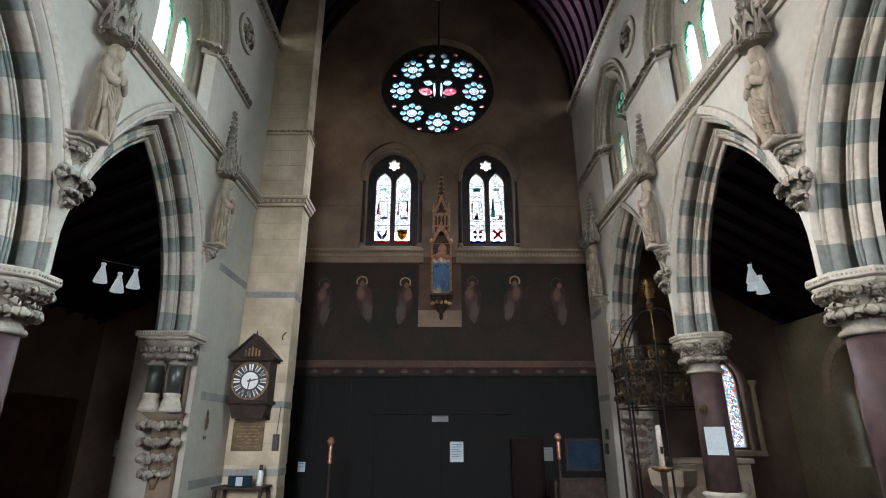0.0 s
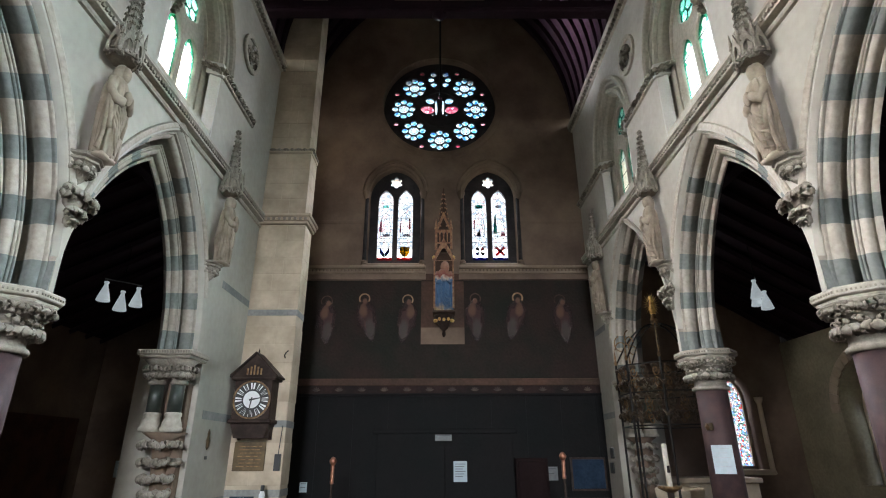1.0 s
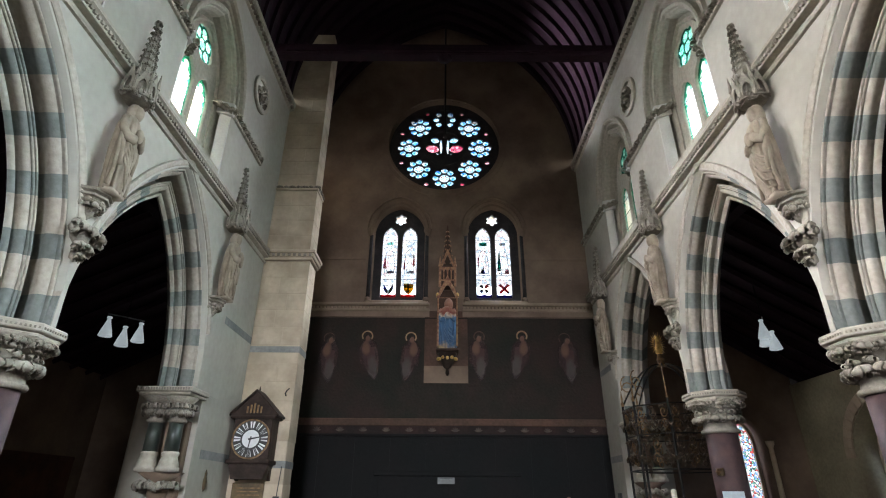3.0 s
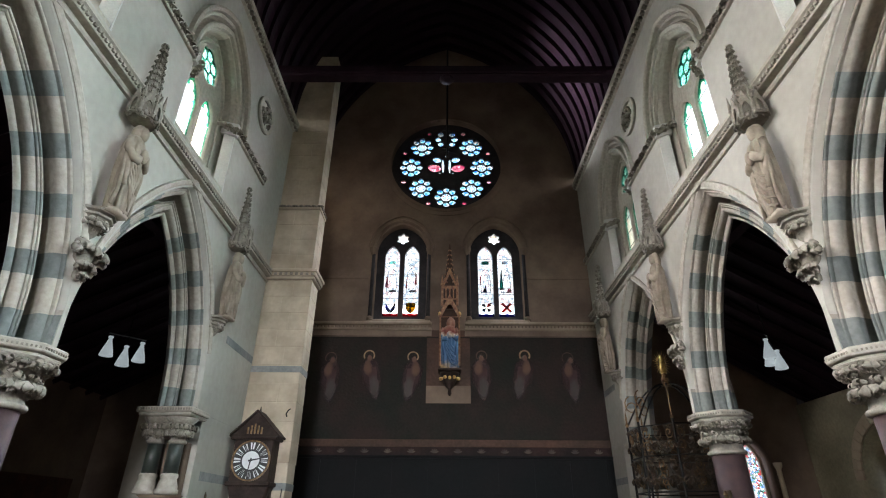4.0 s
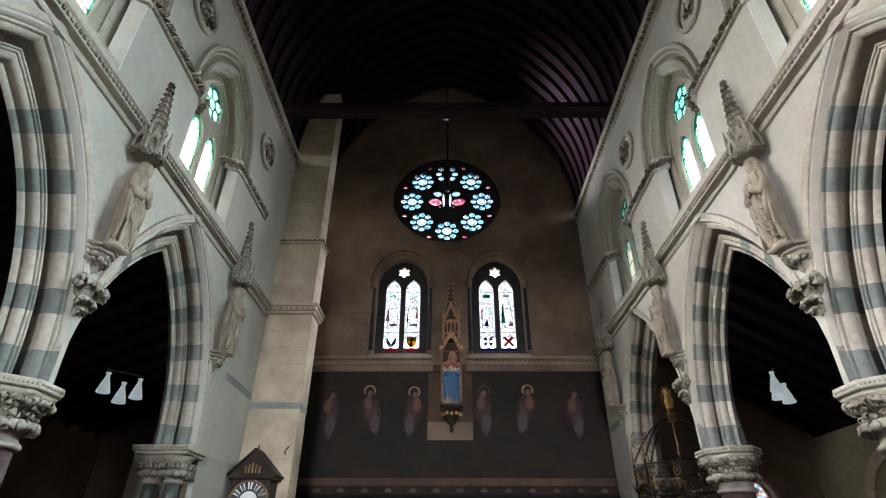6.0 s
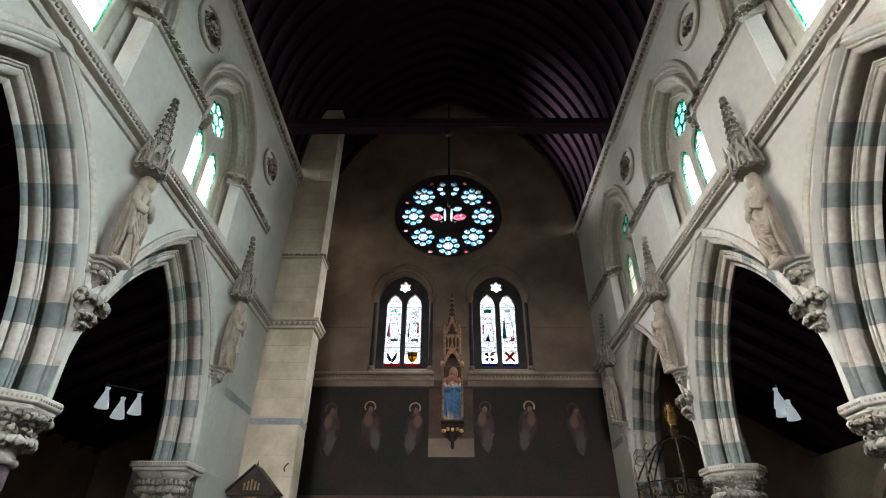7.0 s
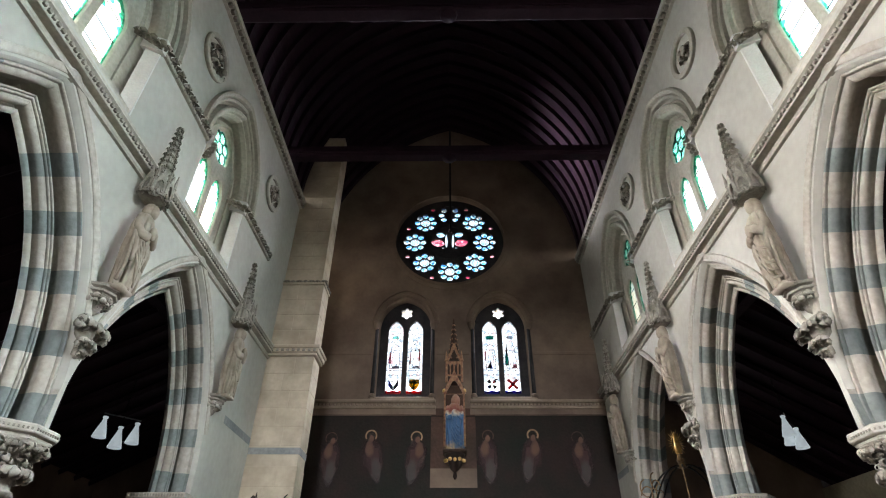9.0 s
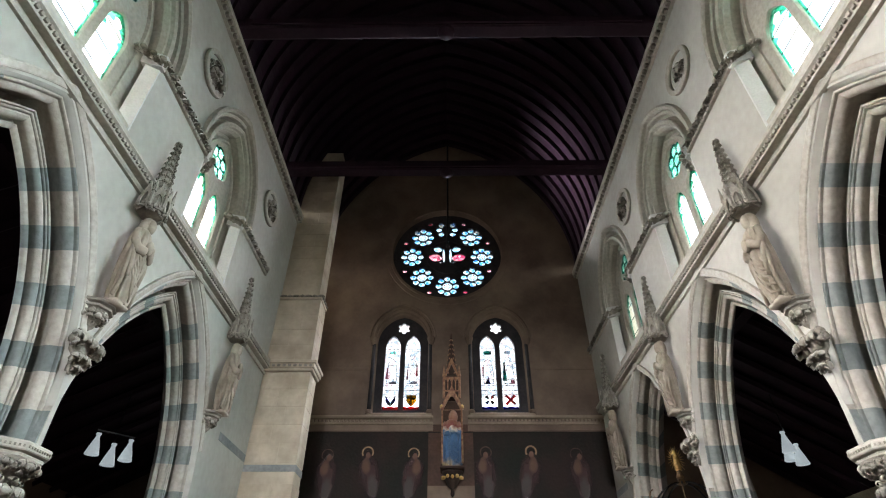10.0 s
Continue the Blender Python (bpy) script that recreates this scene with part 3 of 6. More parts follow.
def capital_leaves(cap, r, z0, z1, n):
    """Leaves on stems round the bell, and a rim of small scrolls under the abacus, none quite like its neighbour."""
    h = z1 - z0
    r3 = random.Random(n)
    for i in range(n):
        m = pose(0, 0, 0, 0, 0, 360 * i / n + r3.uniform(-3, 3))
        leaf(LEAF, cap, m @ pose(0, -r * 0.94, z0 + 0.06, 12, r3.uniform(-8, 8)), r3.uniform(0.20, 0.24))
        for q in (-1, 1):
            leaf(KNOB, cap, m @ pose(0, 0, 0, 0, 0, q * 90 / n) @ pose(0, -r * 1.12, z0 + r3.uniform(0.62, 0.70) * h, 26, q * 18 + r3.uniform(-14, 14)), r3.uniform(0.105, 0.13))
        m2 = m @ pose(0, 0, 0, 0, 0, 180 / n)
        leaf(KNOB, cap, m2 @ pose(0, -r * 0.98, z0 + 0.46 * h, 16, r3.uniform(-25, 25)), r3.uniform(0.12, 0.15))
        leaf(LEAF, cap, m2 @ pose(0, -r * 1.28, z0 + 0.78 * h, 36, r3.uniform(-25, 25)), r3.uniform(0.13, 0.16))
        leaf(KNOB, cap, m @ pose(0, -r * 1.32, z0 + 0.80 * h, 40, r3.uniform(-30, 30)), r3.uniform(0.12, 0.15))


def column(x, y):
    c = place("arcade_column", x, y, 0)
    part("plinth", turned([(0.387, 0), (0.387, 0.55), (0.343, 0.62)], 8), M_CREAM, c)
    part("base", turned([(0.328, 0.62), (0.335, 0.66), (0.328, 0.70), (0.276, 0.73), (0.268, 0.76), (0.291, 0.78), (0.283, 0.81), (0.238, 0.83)], 28), M_CREAM, c, smooth=True)
    part("shaft", turned([(0.227, 0.82), (0.224, 1.6), (0.220, 2.5)], 32), M_GRANITE, c, "polished dark pink granite shaft", smooth=True)
    cap = part("capital", turned([(0.224, 2.47), (0.257, 2.475), (0.268, 2.5), (0.257, 2.525), (0.231, 2.53), (0.224, 2.58), (0.233, 2.72), (0.262, 2.81), (0.32, 2.885), (0.395, 2.925)], 28), M_CARVE, c, "carved foliage capital", smooth=True)
    capital_leaves(cap, 0.245, 2.55, 2.95, 10)
    a = part("abacus", turned([(0.36, 2.915), (0.405, 2.925), (0.410, 2.945), (0.398, 2.957), (0.438, 2.967), (0.447, 2.977), (0.447, 3.035), (0.436, 3.05)], 8), M_CREAM, cap)
    for v in a.data.vertices:
        x_, y_ = v.co.x, v.co.y
        v.co.x, v.co.y = x_ * math.cos(math.pi / 8) - y_ * math.sin(math.pi / 8), x_ * math.sin(math.pi / 8) + y_ * math.cos(math.pi / 8)
    bm = bmesh.new()
    for i in range(8):
        for q in range(9):
            b = boxed(-0.008, 0.008, -0.006, 0.006, -0.010, 0.010)
            merge(bm, b, pose(0, 0, 0, 0, 0, 45 * i) @ pose(0.036 * (q - 4), -0.416, 3.004))
    tagged(part("bead", bm, M_CARVE, cap, "row of carved beads"), kind="stuff")
    return tagged(c, "granite arcade column with carved foliage capital", "column", "arcade columns")


first = column(W + 0.37, COLS[-1])
for s in (-1, 1):
    for y in COLS[1:]:
        if (s, y) == (1, COLS[-1]) or (s, y) == (-1, COLS[-1]):
            continue
        copy_thing(first, pose(s * (W + 0.37), y, 0))


def respond(x, y, turn):
    """Twin short shafts on a foliage corbel, carrying the end of the arcade."""
    c = place("wall_respond", x, y, 0, turn)
    part("abacus", boxed(-0.54, 0.54, -0.44, 0.3, 2.975, 3.05, bevel=0.015), M_CREAM, c)
    bm = bmesh.new()
    for q in range(20):
        box(bm, -0.5 + 0.051 * q, -0.47 + 0.051 * q, -0.455, -0.435, 2.995, 3.03)
    tagged(part("bead", bm, M_CARVE, c, "row of carved beads"), kind="stuff")
    part("necking", boxed(-0.50, 0.50, -0.40, 0.3, 2.93, 2.975, bevel=0.015), M_CREAM, c)
    for xx in (-0.21, 0.21):
        cap = part("capital", turned([(0.13, 2.56), (0.165, 2.575), (0.165, 2.60), (0.14, 2.62), (0.15, 2.72), (0.20, 2.84), (0.30, 2.92)], 18, (xx, -0.1, 0)), M_CARVE, c, "small carved foliage capital", smooth=True)
        for i in range(7):
            a = -95 + 190 * i / 6
            leaf(LEAF if i % 2 else KNOB, cap, pose(xx, -0.1, 0) @ pose(0, 0, 0, 0, 0, a) @ pose(0, -0.14, 2.63, 4), 0.23)
            leaf(KNOB, cap, pose(xx, -0.1, 0) @ pose(0, 0, 0, 0, 0, a + 14) @ pose(0, -0.20, 2.74, 12), 0.19)
    for xx in (-0.2, 0.2):
        part("shaft", turned([(0.13, 2.15), (0.13, 2.6)], 20, (xx, -0.1, 0)), M_GREEN, c, "short dark green marble shaft", smooth=True)
        part("base", turned([(0.19, 1.90), (0.205, 1.92), (0.20, 1.96), (0.18, 1.97), (0.175, 2.01), (0.155, 2.06), (0.135, 2.10), (0.155, 2.13), (0.15, 2.16), (0.13, 2.17)], 20, (xx, -0.1, 0)), M_CREAM, c, smooth=True)
    cb = part("corbel", turned([(0.04, 0.85), (0.10, 1.0), (0.13, 1.25), (0.15, 1.5), (0.22, 1.80), (0.40, 1.895)], 16, (0, 0.1, 0)), M_BROWN, c, "carved foliage corbel", smooth=True)
    for j, (zz, rr) in enumerate(((1.69, 0.42), (1.46, 0.37), (1.24, 0.30), (1.04, 0.22))):
        for i in range(8):
            a = -85 + 170 * (i + 0.5 * (j % 2)) / 7.5
            leaf(KNOB if (i + j) % 2 else LEAF, cb, pose(0, 0.1, 0) @ pose(0, 0, 0, 0, 0, a) @ pose(0, -rr * 0.72, zz, 22, 25 * math.sin(i * 2.1 + j)), 0.22)
    part("backing", boxed(-0.14, 0.30, 0.12, 0.3, 0.0, 2.62, bevel=0.02), M_BROWN, c)
    c.scale = (0.76, 0.85, 1.0)
    return tagged(c, "twin marble shafts on a carved foliage corbel", "respond", "responds")


respond(-W - T / 2 + 0.20, 8.19, 0)
respond(W + T / 2 - 0.1, 11.47, 0)

# ---- carved label stops, statues, brackets, canopies ----


def label_stop(s, y):
    c = place("label_stop", s * W, y, 4.02, -90 * s)
    part("core", turned([(0.02, -0.34), (0.06, -0.3), (0.07, -0.16), (0.13, -0.05), (0.15, 0.06), (0.10, 0.12)], 12, squash=0.8), M_CARVE, c, smooth=True)
    for dx, dz, rot, sz in ((-0.13, -0.02, -35, 0.26), (0.13, -0.02, 35, 0.26), (0, -0.06, 0, 0.3), (-0.07, -0.22, -15, 0.2), (0.07, -0.22, 15, 0.2), (0, -0.33, 0, 0.16), (-0.22, 0.02, -60, 0.2), (0.22, 0.02, 60, 0.2)):
        leaf(KNOB if abs(dx) > 0.1 else LEAF, c, pose(dx, -0.06, dz, -12, rot), sz)
    c.scale = (0.8, 0.8, 0.85)
    return tagged(c, "carved foliage label stop between two arches", "carving", "label stops")


def statue(x, y, z, turn, height=1.15, seed=1, material=None, name="robed_statue", girth=0.68):
    """A standing draped figure in one plain mesh."""
    bm = bmesh.new()
    n, seg = 34, 84
    rows = []
    for i in range(n + 1):
        t = i / n
        w = 0.155 + 0.02 * t + 0.028 * math.sin(math.pi * min(1, t * 1.15)) if t < 0.8 else 0.16 * math.sqrt(max(0.0, 1 - ((t - 0.8) / 0.22) ** 2)) + 0.02
        sway = 0.03 * math.sin(3.2 * t + seed)
        ring_ = []
        for k in range(seg):
            a = 2 * math.pi * k / seg
            fold = 1 + (0.42 * (abs(math.sin(4.5 * a + 1.6 * math.sin(2.4 * t + seed) + seed)) - 0.6) + 0.16 * (abs(math.sin(8 * a + 3 * t + seed)) - 0.6)) * max(0, 1 - t * 0.7)
            ring_.append(bm.verts.new((sway + w * fold * math.cos(a), 0.75 * w * fold * math.sin(a) - 0.02 * t, t * 0.84)))
        rows.append(ring_)
    for a, b in zip(rows, rows[1:]):
        for k in range(seg):
            bm.faces.new((a[k], a[(k + 1) % seg], b[(k + 1) % seg], b[k]))
    bm.faces.new(rows[0][::-1])
    bm.faces.new(rows[-1])

    def blob(p, r, sc):
        b = bmesh.new()
        bmesh.ops.create_uvsphere(b, u_segments=14, v_segments=10, radius=r)
        merge(bm, b, Matrix.Translation(p) @ Matrix.Diagonal((*sc, 1)))
    blob((0.03, -0.05, 0.915), 0.085, (0.85, 0.95, 1.1))
    blob((0.03, 0.0, 0.92), 0.10, (0.95, 0.9, 1.1))
    for sx in (-1, 1):
        tube(bm, [(sx * 0.15, -0.02, 0.78), (sx * 0.20, -0.06, 0.66), (sx * 0.17, -0.13, 0.56), (sx * 0.05, -0.18, 0.60 + 0.04 * sx)], 0.055, 8)
        tube(bm, [(sx * 0.19, -0.08, 0.60), (sx * 0.17, -0.12, 0.42), (sx * 0.14, -0.12, 0.25)], 0.035, 7)
    blob((0, -0.19, 0.63), 0.06, (1.2, 0.8, 1.3))
    blob((0.03, 0.02, 0.90), 0.115, (1.0, 0.8, 1.15))
    for q in range(5):
        tube(bm, [(-0.17 + 0.012 * q, -0.06, 0.70 - 0.05 * q), (-0.07, -0.155 - 0.004 * q, 0.56 - 0.075 * q), (0.05, -0.15, 0.42 - 0.085 * q), (0.15, -0.09, 0.36 - 0.075 * q)], 0.017, 6)
    for sx in (-1, 1):
        tube(bm, [(sx * 0.16, -0.05, 0.74), (sx * 0.20, -0.08, 0.45), (sx * 0.19, -0.10, 0.18), (sx * 0.21, -0.08, 0.02)], 0.028, 7)
    box(bm, -0.15, 0.15, -0.13, 0.12, -0.03, 0.01)
    bm.transform(Matrix.Diagonal((height * girth, height * 0.68, height, 1)))
    ob = part(name, bm, material or M_STATUE, smooth=True)
    ob.matrix_world = pose(x, y, z, 0, 0, turn)
    return ob


def bracket(s, y, z):
    c = place("statue_bracket", s * W, y, z, -90 * s)
    part("shelf", turned([(0.12, -0.17), (0.19, -0.165), (0.21, -0.135), (0.18, -0.12), (0.20, -0.10), (0.235, -0.09), (0.24, -0.065), (0.21, -0.05), (0.26, -0.03), (0.27, 0.0)], 8), M_CARVE, c)
    core = part("corbel", turned([(0.02, -0.36), (0.08, -0.3), (0.14, -0.16), (0.18, -0.1)], 12), M_CARVE, c, smooth=True)
    for i in range(7):
        a = -90 + 180 * i / 6
        leaf(KNOB, core, pose(0, 0, 0, 0, 0, a) @ pose(0, -0.10, -0.26 + 0.05 * (i % 2), -12), 0.2)
    c.scale = (0.8, 0.8, 0.85)
    return tagged(c, "carved foliage bracket under a wall statue", "bracket", "statue brackets")


def canopy(s, y, z):
    """A gabled spire canopy over a statue, set against the wall."""
    c = place("statue_canopy", s * (W - 0.13), y, z, -90 * s)
    hood = part("hood", turned([(0.23, 0.0), (0.25, 0.03), (0.24, 0.1), (0.20, 0.22), (0.17, 0.32)], 8), M_CARVE, c)
    for a in (-90, -45, 0, 45, 90):
        bm = plate([(-0.11, 0), (0.11, 0), (0.11, 0.1), (0, 0.34), (-0.11, 0.1)], [arch(0, 0.065, 0.02, 0.09, 0.1, 5)], 0.03)
        bm.transform(pose(0, 0, 0, 0, 0, a) @ pose(0, -0.27, 0.0))
        part("gablet", bm, M_CARVE, c)
    for a in (-68, -22, 22, 68):
        bm = turned([(0.005, 0.02), (0.026, 0.05), (0.026, 0.2), (0.04, 0.2), (0.005, 0.4)], 6)
        bm.transform(pose(0, 0, 0, 0, 0, a) @ pose(0, -0.28, 0))
        part("pinnacle", bm, M_CARVE, c)
    for i in range(8):
        leaf(KNOB, hood, pose(0, 0, 0, 0, 0, -98 + 28 * i) @ pose(0, -0.235, -0.03, -10, 24 if i % 2 else -24), 0.15)
    sp = part("spire", turned([(0.15, 0.3), (0.095, 0.6), (0.045, 0.9), (0.015, 1.1)], 8), M_CARVE, c)
    for j in range(8):
        zz = 0.32 + 0.095 * j
        rr = 0.155 - 0.0165 * j
        for a in (-90, -45, 0, 45, 90):
            leaf(KNOB, sp, pose(0, 0, 0, 0, 0, a) @ pose(0, -rr + 0.005, zz, 14), 0.092)
    for a in (0, 90, 180, 270):
        leaf(KNOB, sp, pose(0, 0, 1.06, 0, 0, a) @ pose(0, -0.01, 0, -25), 0.12)
    c.scale = (0.70, 0.70, 1.12)
    return tagged(c, "crocketed stone spire canopy over a wall statue", "canopy", "statue canopies")


for s, ys in ((1, (1.58, 4.85, 8.15, 11.42)), (-1, (1.58, 4.85, 8.15))):
    for i, y in enumerate(ys):
        tagged(statue(s * (W - 0.17), y, 4.52, -90 * s, 1.17, i * 2 + s), "carved limestone statue of a robed figure on a bracket", "statue", "wall statues")
        bracket(s, y, 4.50)
        canopy(s, y, 5.78)
    for y in (1.62, 4.88) + ((8.22,) if s > 0 else ()):
        label_stop(s, y)

# ---- clerestory windows ----


def clerestory(s, y):
    """Two lights and an oculus at the bottom of a splayed, moulded opening. Local y = -0.25 is the wall's face."""
    w = place("window_clerestory", s * (W + 0.25), y, 0, -90 * s)
    rr = (WIN_HALF ** 2 + WIN_RISE ** 2) / (2 * WIN_HALF)
    inner = 0.62
    top = math.sqrt((rr - WIN_HALF + inner) ** 2 - (rr - WIN_HALF) ** 2)
    oz, orad = 8.44, 0.34
    bm = plate(arch(0, inner + 0.04, WIN_SILL, WIN_SPRING, top + 0.04), [arch(c, 0.22, 6.58, 7.55, 0.36) for c in (-0.275, 0.275)] + [foil(0, oz, orad, 6, 0.14)], 0.14)
    part("tracery", bm, M_CREAM, w)
    for c in (-0.275, 0.275):
        bm = plate(arch(c, 0.23, 6.57, 7.55, 0.37), [cusped(c, 0.195, 6.61, 7.50, 0.33)], 0.01)
        bm.transform(pose(0, 0.05, 0))
        part("border", bm, G_GREEN, w, "green glass border").visible_shadow = False
        bm = plate(cusped(c, 0.195, 6.61, 7.50, 0.33), [], 0.01)
        bm.transform(pose(0, 0.05, 0))
        part("pane", bm, G_WHITE, w).visible_shadow = False
        bm = bmesh.new()
        for zz in (6.95, 7.28, 7.6):
            rod(bm, (c - 0.2, 0.04, zz), (c + 0.2, 0.04, zz), 0.006, 5)
        part("saddle_bar", bm, M_IRON, w)
    eyes = [ring(0.215 * math.cos(i * math.pi / 3 + math.pi / 6), oz + 0.215 * math.sin(i * math.pi / 3 + math.pi / 6), 0.092, 14) for i in range(6)] + [ring(0, oz, 0.10, 14)]
    for e in eyes:
        bm = plate(e, [], 0.01)
        bm.transform(pose(0, 0.05, 0))
        part("pane", bm, G_TEALW, w).visible_shadow = False
    bm = plate(ring(0, oz, orad + 0.01, 24), eyes, 0.01)
    bm.transform(pose(0, 0.052, 0))
    part("border", bm, G_TEAL2, w, "green glass round the foils").visible_shadow = False
    bm = bmesh.new()
    prof = [(-0.27, 0.26), (-0.25, 0.21), (-0.22, 0.21), (-0.21, 0.27), (-0.15, 0.30), (-0.10, 0.26), (-0.09, 0.14), (-0.06, 0.07), (-0.035, 0.06), (-0.02, 0.01), (0.03, -0.005), (0.06, 0.01), (0.07, 0.10),
            (0.11, 0.14), (0.145, 0.10), (0.155, 0.02), (0.19, 0.0), (0.22, 0.02), (0.23, -0.05), (0.27, -0.08), (0.31, -0.07), (0.32, 0.0)]
    for h in (-1, 1):
        rows = []
        for i in range(15):
            rows.append([])
            for u, d in prof:
                a = math.acos((rr - WIN_HALF) / (rr + u)) * i / 14
                rows[-1].append(bm.verts.new((h * (-(rr - WIN_HALF) + (rr + u) * math.cos(a)), d - 0.25, WIN_SPRING + (rr + u) * math.sin(a))))
        for a, b in zip(rows, rows[1:]):
            for j in range(len(prof) - 1):
                bm.faces.new((a[j], a[j + 1], b[j + 1], b[j]))
    part("arch_moulding", bm, M_CREAM, w)
    for h in (-1, 1):
        for nm, z0, z1, g, m in (("jamb", WIN_SILL, 7.64, 0.0, M_SKYLIT_STONE), ("capital", 7.62, 7.87, 0.05, M_SKYLIT_STONE)):
            bm = bmesh.new()
            poly = [(h * (WIN_HALF + 0.015), -0.25 - g), (h * (WIN_HALF - 0.02 - g), -0.25 - g), (h * (WIN_HALF - 0.115 - g), -0.105 + g), (h * (WIN_HALF + 0.015), -0.105 + g)]
            lo, hi = [[bm.verts.new((px_, py_, z)) for px_, py_ in poly] for z in (z0, z1)]
            bm.faces.new(lo)
            bm.faces.new(hi)
            for i in range(4):
                bm.faces.new((lo[i], lo[(i + 1) % 4], hi[(i + 1) % 4], hi[i]))
            p = part(nm, bm, m, w)
        for i in range(3):
            leaf(KNOB, p, pose(h * (WIN_HALF - 0.10 - 0.09 * i), -0.28 + 0.085 * i, 7.64, -4, 0, -46 * h), 0.18)
    for h in (-1, 1):
        part("jamb_recess", boxed(min(h * 0.64, h * 0.895), max(h * 0.64, h * 0.895), -0.03, 0.0, WIN_SILL + 0.1, 7.88), M_CREAM, w)
    part("sill", boxed(-WIN_HALF, WIN_HALF, -0.24, 0.0, WIN_SILL - 0.02, WIN_SILL + 0.1, bevel=0.03), M_CREAM, w)
    return tagged(w, "two-light clerestory window with green-bordered pale glass", "window", "clerestory windows", "structure")


# Skylight on jambs and capitals, put into a paler stone colour.
M_SKYLIT_STONE = mat("whitened_stone", (0.547, 0.526, 0.497), 0.8, (0.497, 0.468, 0.432), 2, fine=40, bump=0.06)
win = clerestory(1, CLERE[3])
for s in (-1, 1):
    for y in CLERE:
        if (s, y) in ((1, CLERE[3]), (-1, CLERE[4])):
            continue
        copy_thing(win, pose(s * (W + 0.25), y, 0, 0, 0, -90 * s))


def leaf_string(s, y0, y1):
    """A band of carved leaves between two clerestory windows."""
    c = place("leaf_string", s * W, (y0 + y1) / 2, 7.66, -90 * s)
    h = (y1 - y0) / 2
    part("moulding", boxed(-h, h, -0.05, 0.01, 0.0, 0.05, bevel=0.01), M_CREAM, c)
    n = int((y1 - y0) / 0.105)
    for i in range(n):
        leaf(KNOB if i % 2 else LEAF, c, pose(-h + (i + 0.5) * 2 * h / n, -0.02, 0.045, -15, 38 * (1 if i % 2 else -1)), 0.185)
    return tagged(c, "carved leaf string between clerestory windows", "string course", "leaf strings", "structure")


def medallion(s, y):
    c = place("wall_medallion", s * W, y, 9.0, -90 * s)
    bm = plate(ring(0, 0, 0.34, 36), [ring(0, 0, 0.27, 36)], 0.07)
    bm.transform(pose(0, -0.06, 0))
    part("ring", bm, M_CREAM, c)
    part("ground", plate(ring(0, 0, 0.275, 30), [], 0.012), M_CARVE, c)
    r2 = random.Random(int(y * 10) + s)
    for i in range(7):
        a = r2.uniform(0, 6.28)
        d = r2.uniform(0.03, 0.15)
        leaf(KNOB if i % 2 else LEAF, c, pose(d * math.cos(a), -0.02, d * math.sin(a) - 0.08, -20, r2.uniform(-90, 90)), r2.uniform(0.16, 0.26))
    c.scale = (1.15, 1.0, 1.15)
    return tagged(c, "round carved stone medallion with worn relief", "medallion", "wall medallions")


for s in (-1, 1):
    for i, y in enumerate(CLERE[:-1]):
        leaf_string(s, y + WIN_HALF - 0.02, min(y + PITCH - WIN_HALF + 0.02, 10.05 if s < 0 else 99))
        if i > 0:
            medallion(s, y + PITCH / 2 + 0.22)
leaf_string(1, CLERE[-1] + WIN_HALF + 0.1, DEND - 0.05)

# ---- west end: pier, wall dressing, windows ----
pier = place("corner_pier", 0, 0, 0)
part("lower_shaft", boxed(-W - 0.02, -2.79, 10.1, 10.62, 0, STRING, bevel=0.02), M_PIER, pier)
part("middle_shaft", boxed(-W - 0.02, -2.83, 10.12, 10.66, STRING, 7.8, bevel=0.02), M_PIER, pier)
part("upper_shaft", boxed(-W - 0.02, -2.89, 10.16, 10.70, 7.8, 12.6, bevel=0.02), M_PIER, pier)
for z0, z1, e in ((STRING, STRING + 0.06, 0.05), (STRING + 0.06, STRING + 0.15, 0.08), (STRING + 0.15, STRING + 0.22, 0.11)):
    part("string_moulding", boxed(-W, -2.79 + e, 10.1 - e, 10.62 + e, z0, z1, bevel=0.012), M_PIER, pier)
bm = bmesh.new()
for i in range(9):
    box(bm, -W + 0.06 + 0.11 * i, -W + 0.12 + 0.11 * i, 10.0, 10.03, STRING + 0.08, STRING + 0.13)
part("bead", bm, M_CARVE, pier)
lb = part("leaf_moulding", boxed(-W, -2.80, 10.08, 10.66, 7.78, 7.84, bevel=0.012), M_PIER, pier)
for i in range(7):
    leaf(KNOB if i % 2 else LEAF, lb, pose(-W + 0.08 + 0.14 * i, 10.13, 7.8, -15), 0.16)
for i in range(4):
    leaf(KNOB if i % 2 else LEAF, lb, pose(-2.84, 10.16 + 0.14 * i, 7.8, -15, 0, 90), 0.16)
for z in (4.12, 2.05, 0.90):
    part("band_course", boxed(-W + 0.004, -2.784, 10.092, 10.624, z, z + 0.12), M_BAND, pier, "grey stone band")
M_ASHLAR = mat("buff_ashlar_block", (0.538, 0.448, 0.336), 0.9, (0.358, 0.291, 0.213), 1.6, fine=12, bump=0.11, per_piece=0.03)
rows_of = ((0.02, STRING - 0.02, -2.79, 10.1, 10.62), (STRING + 0.24, 7.76, -2.83, 10.12, 10.66), (7.86, 12.58, -2.89, 10.16, 10.70))
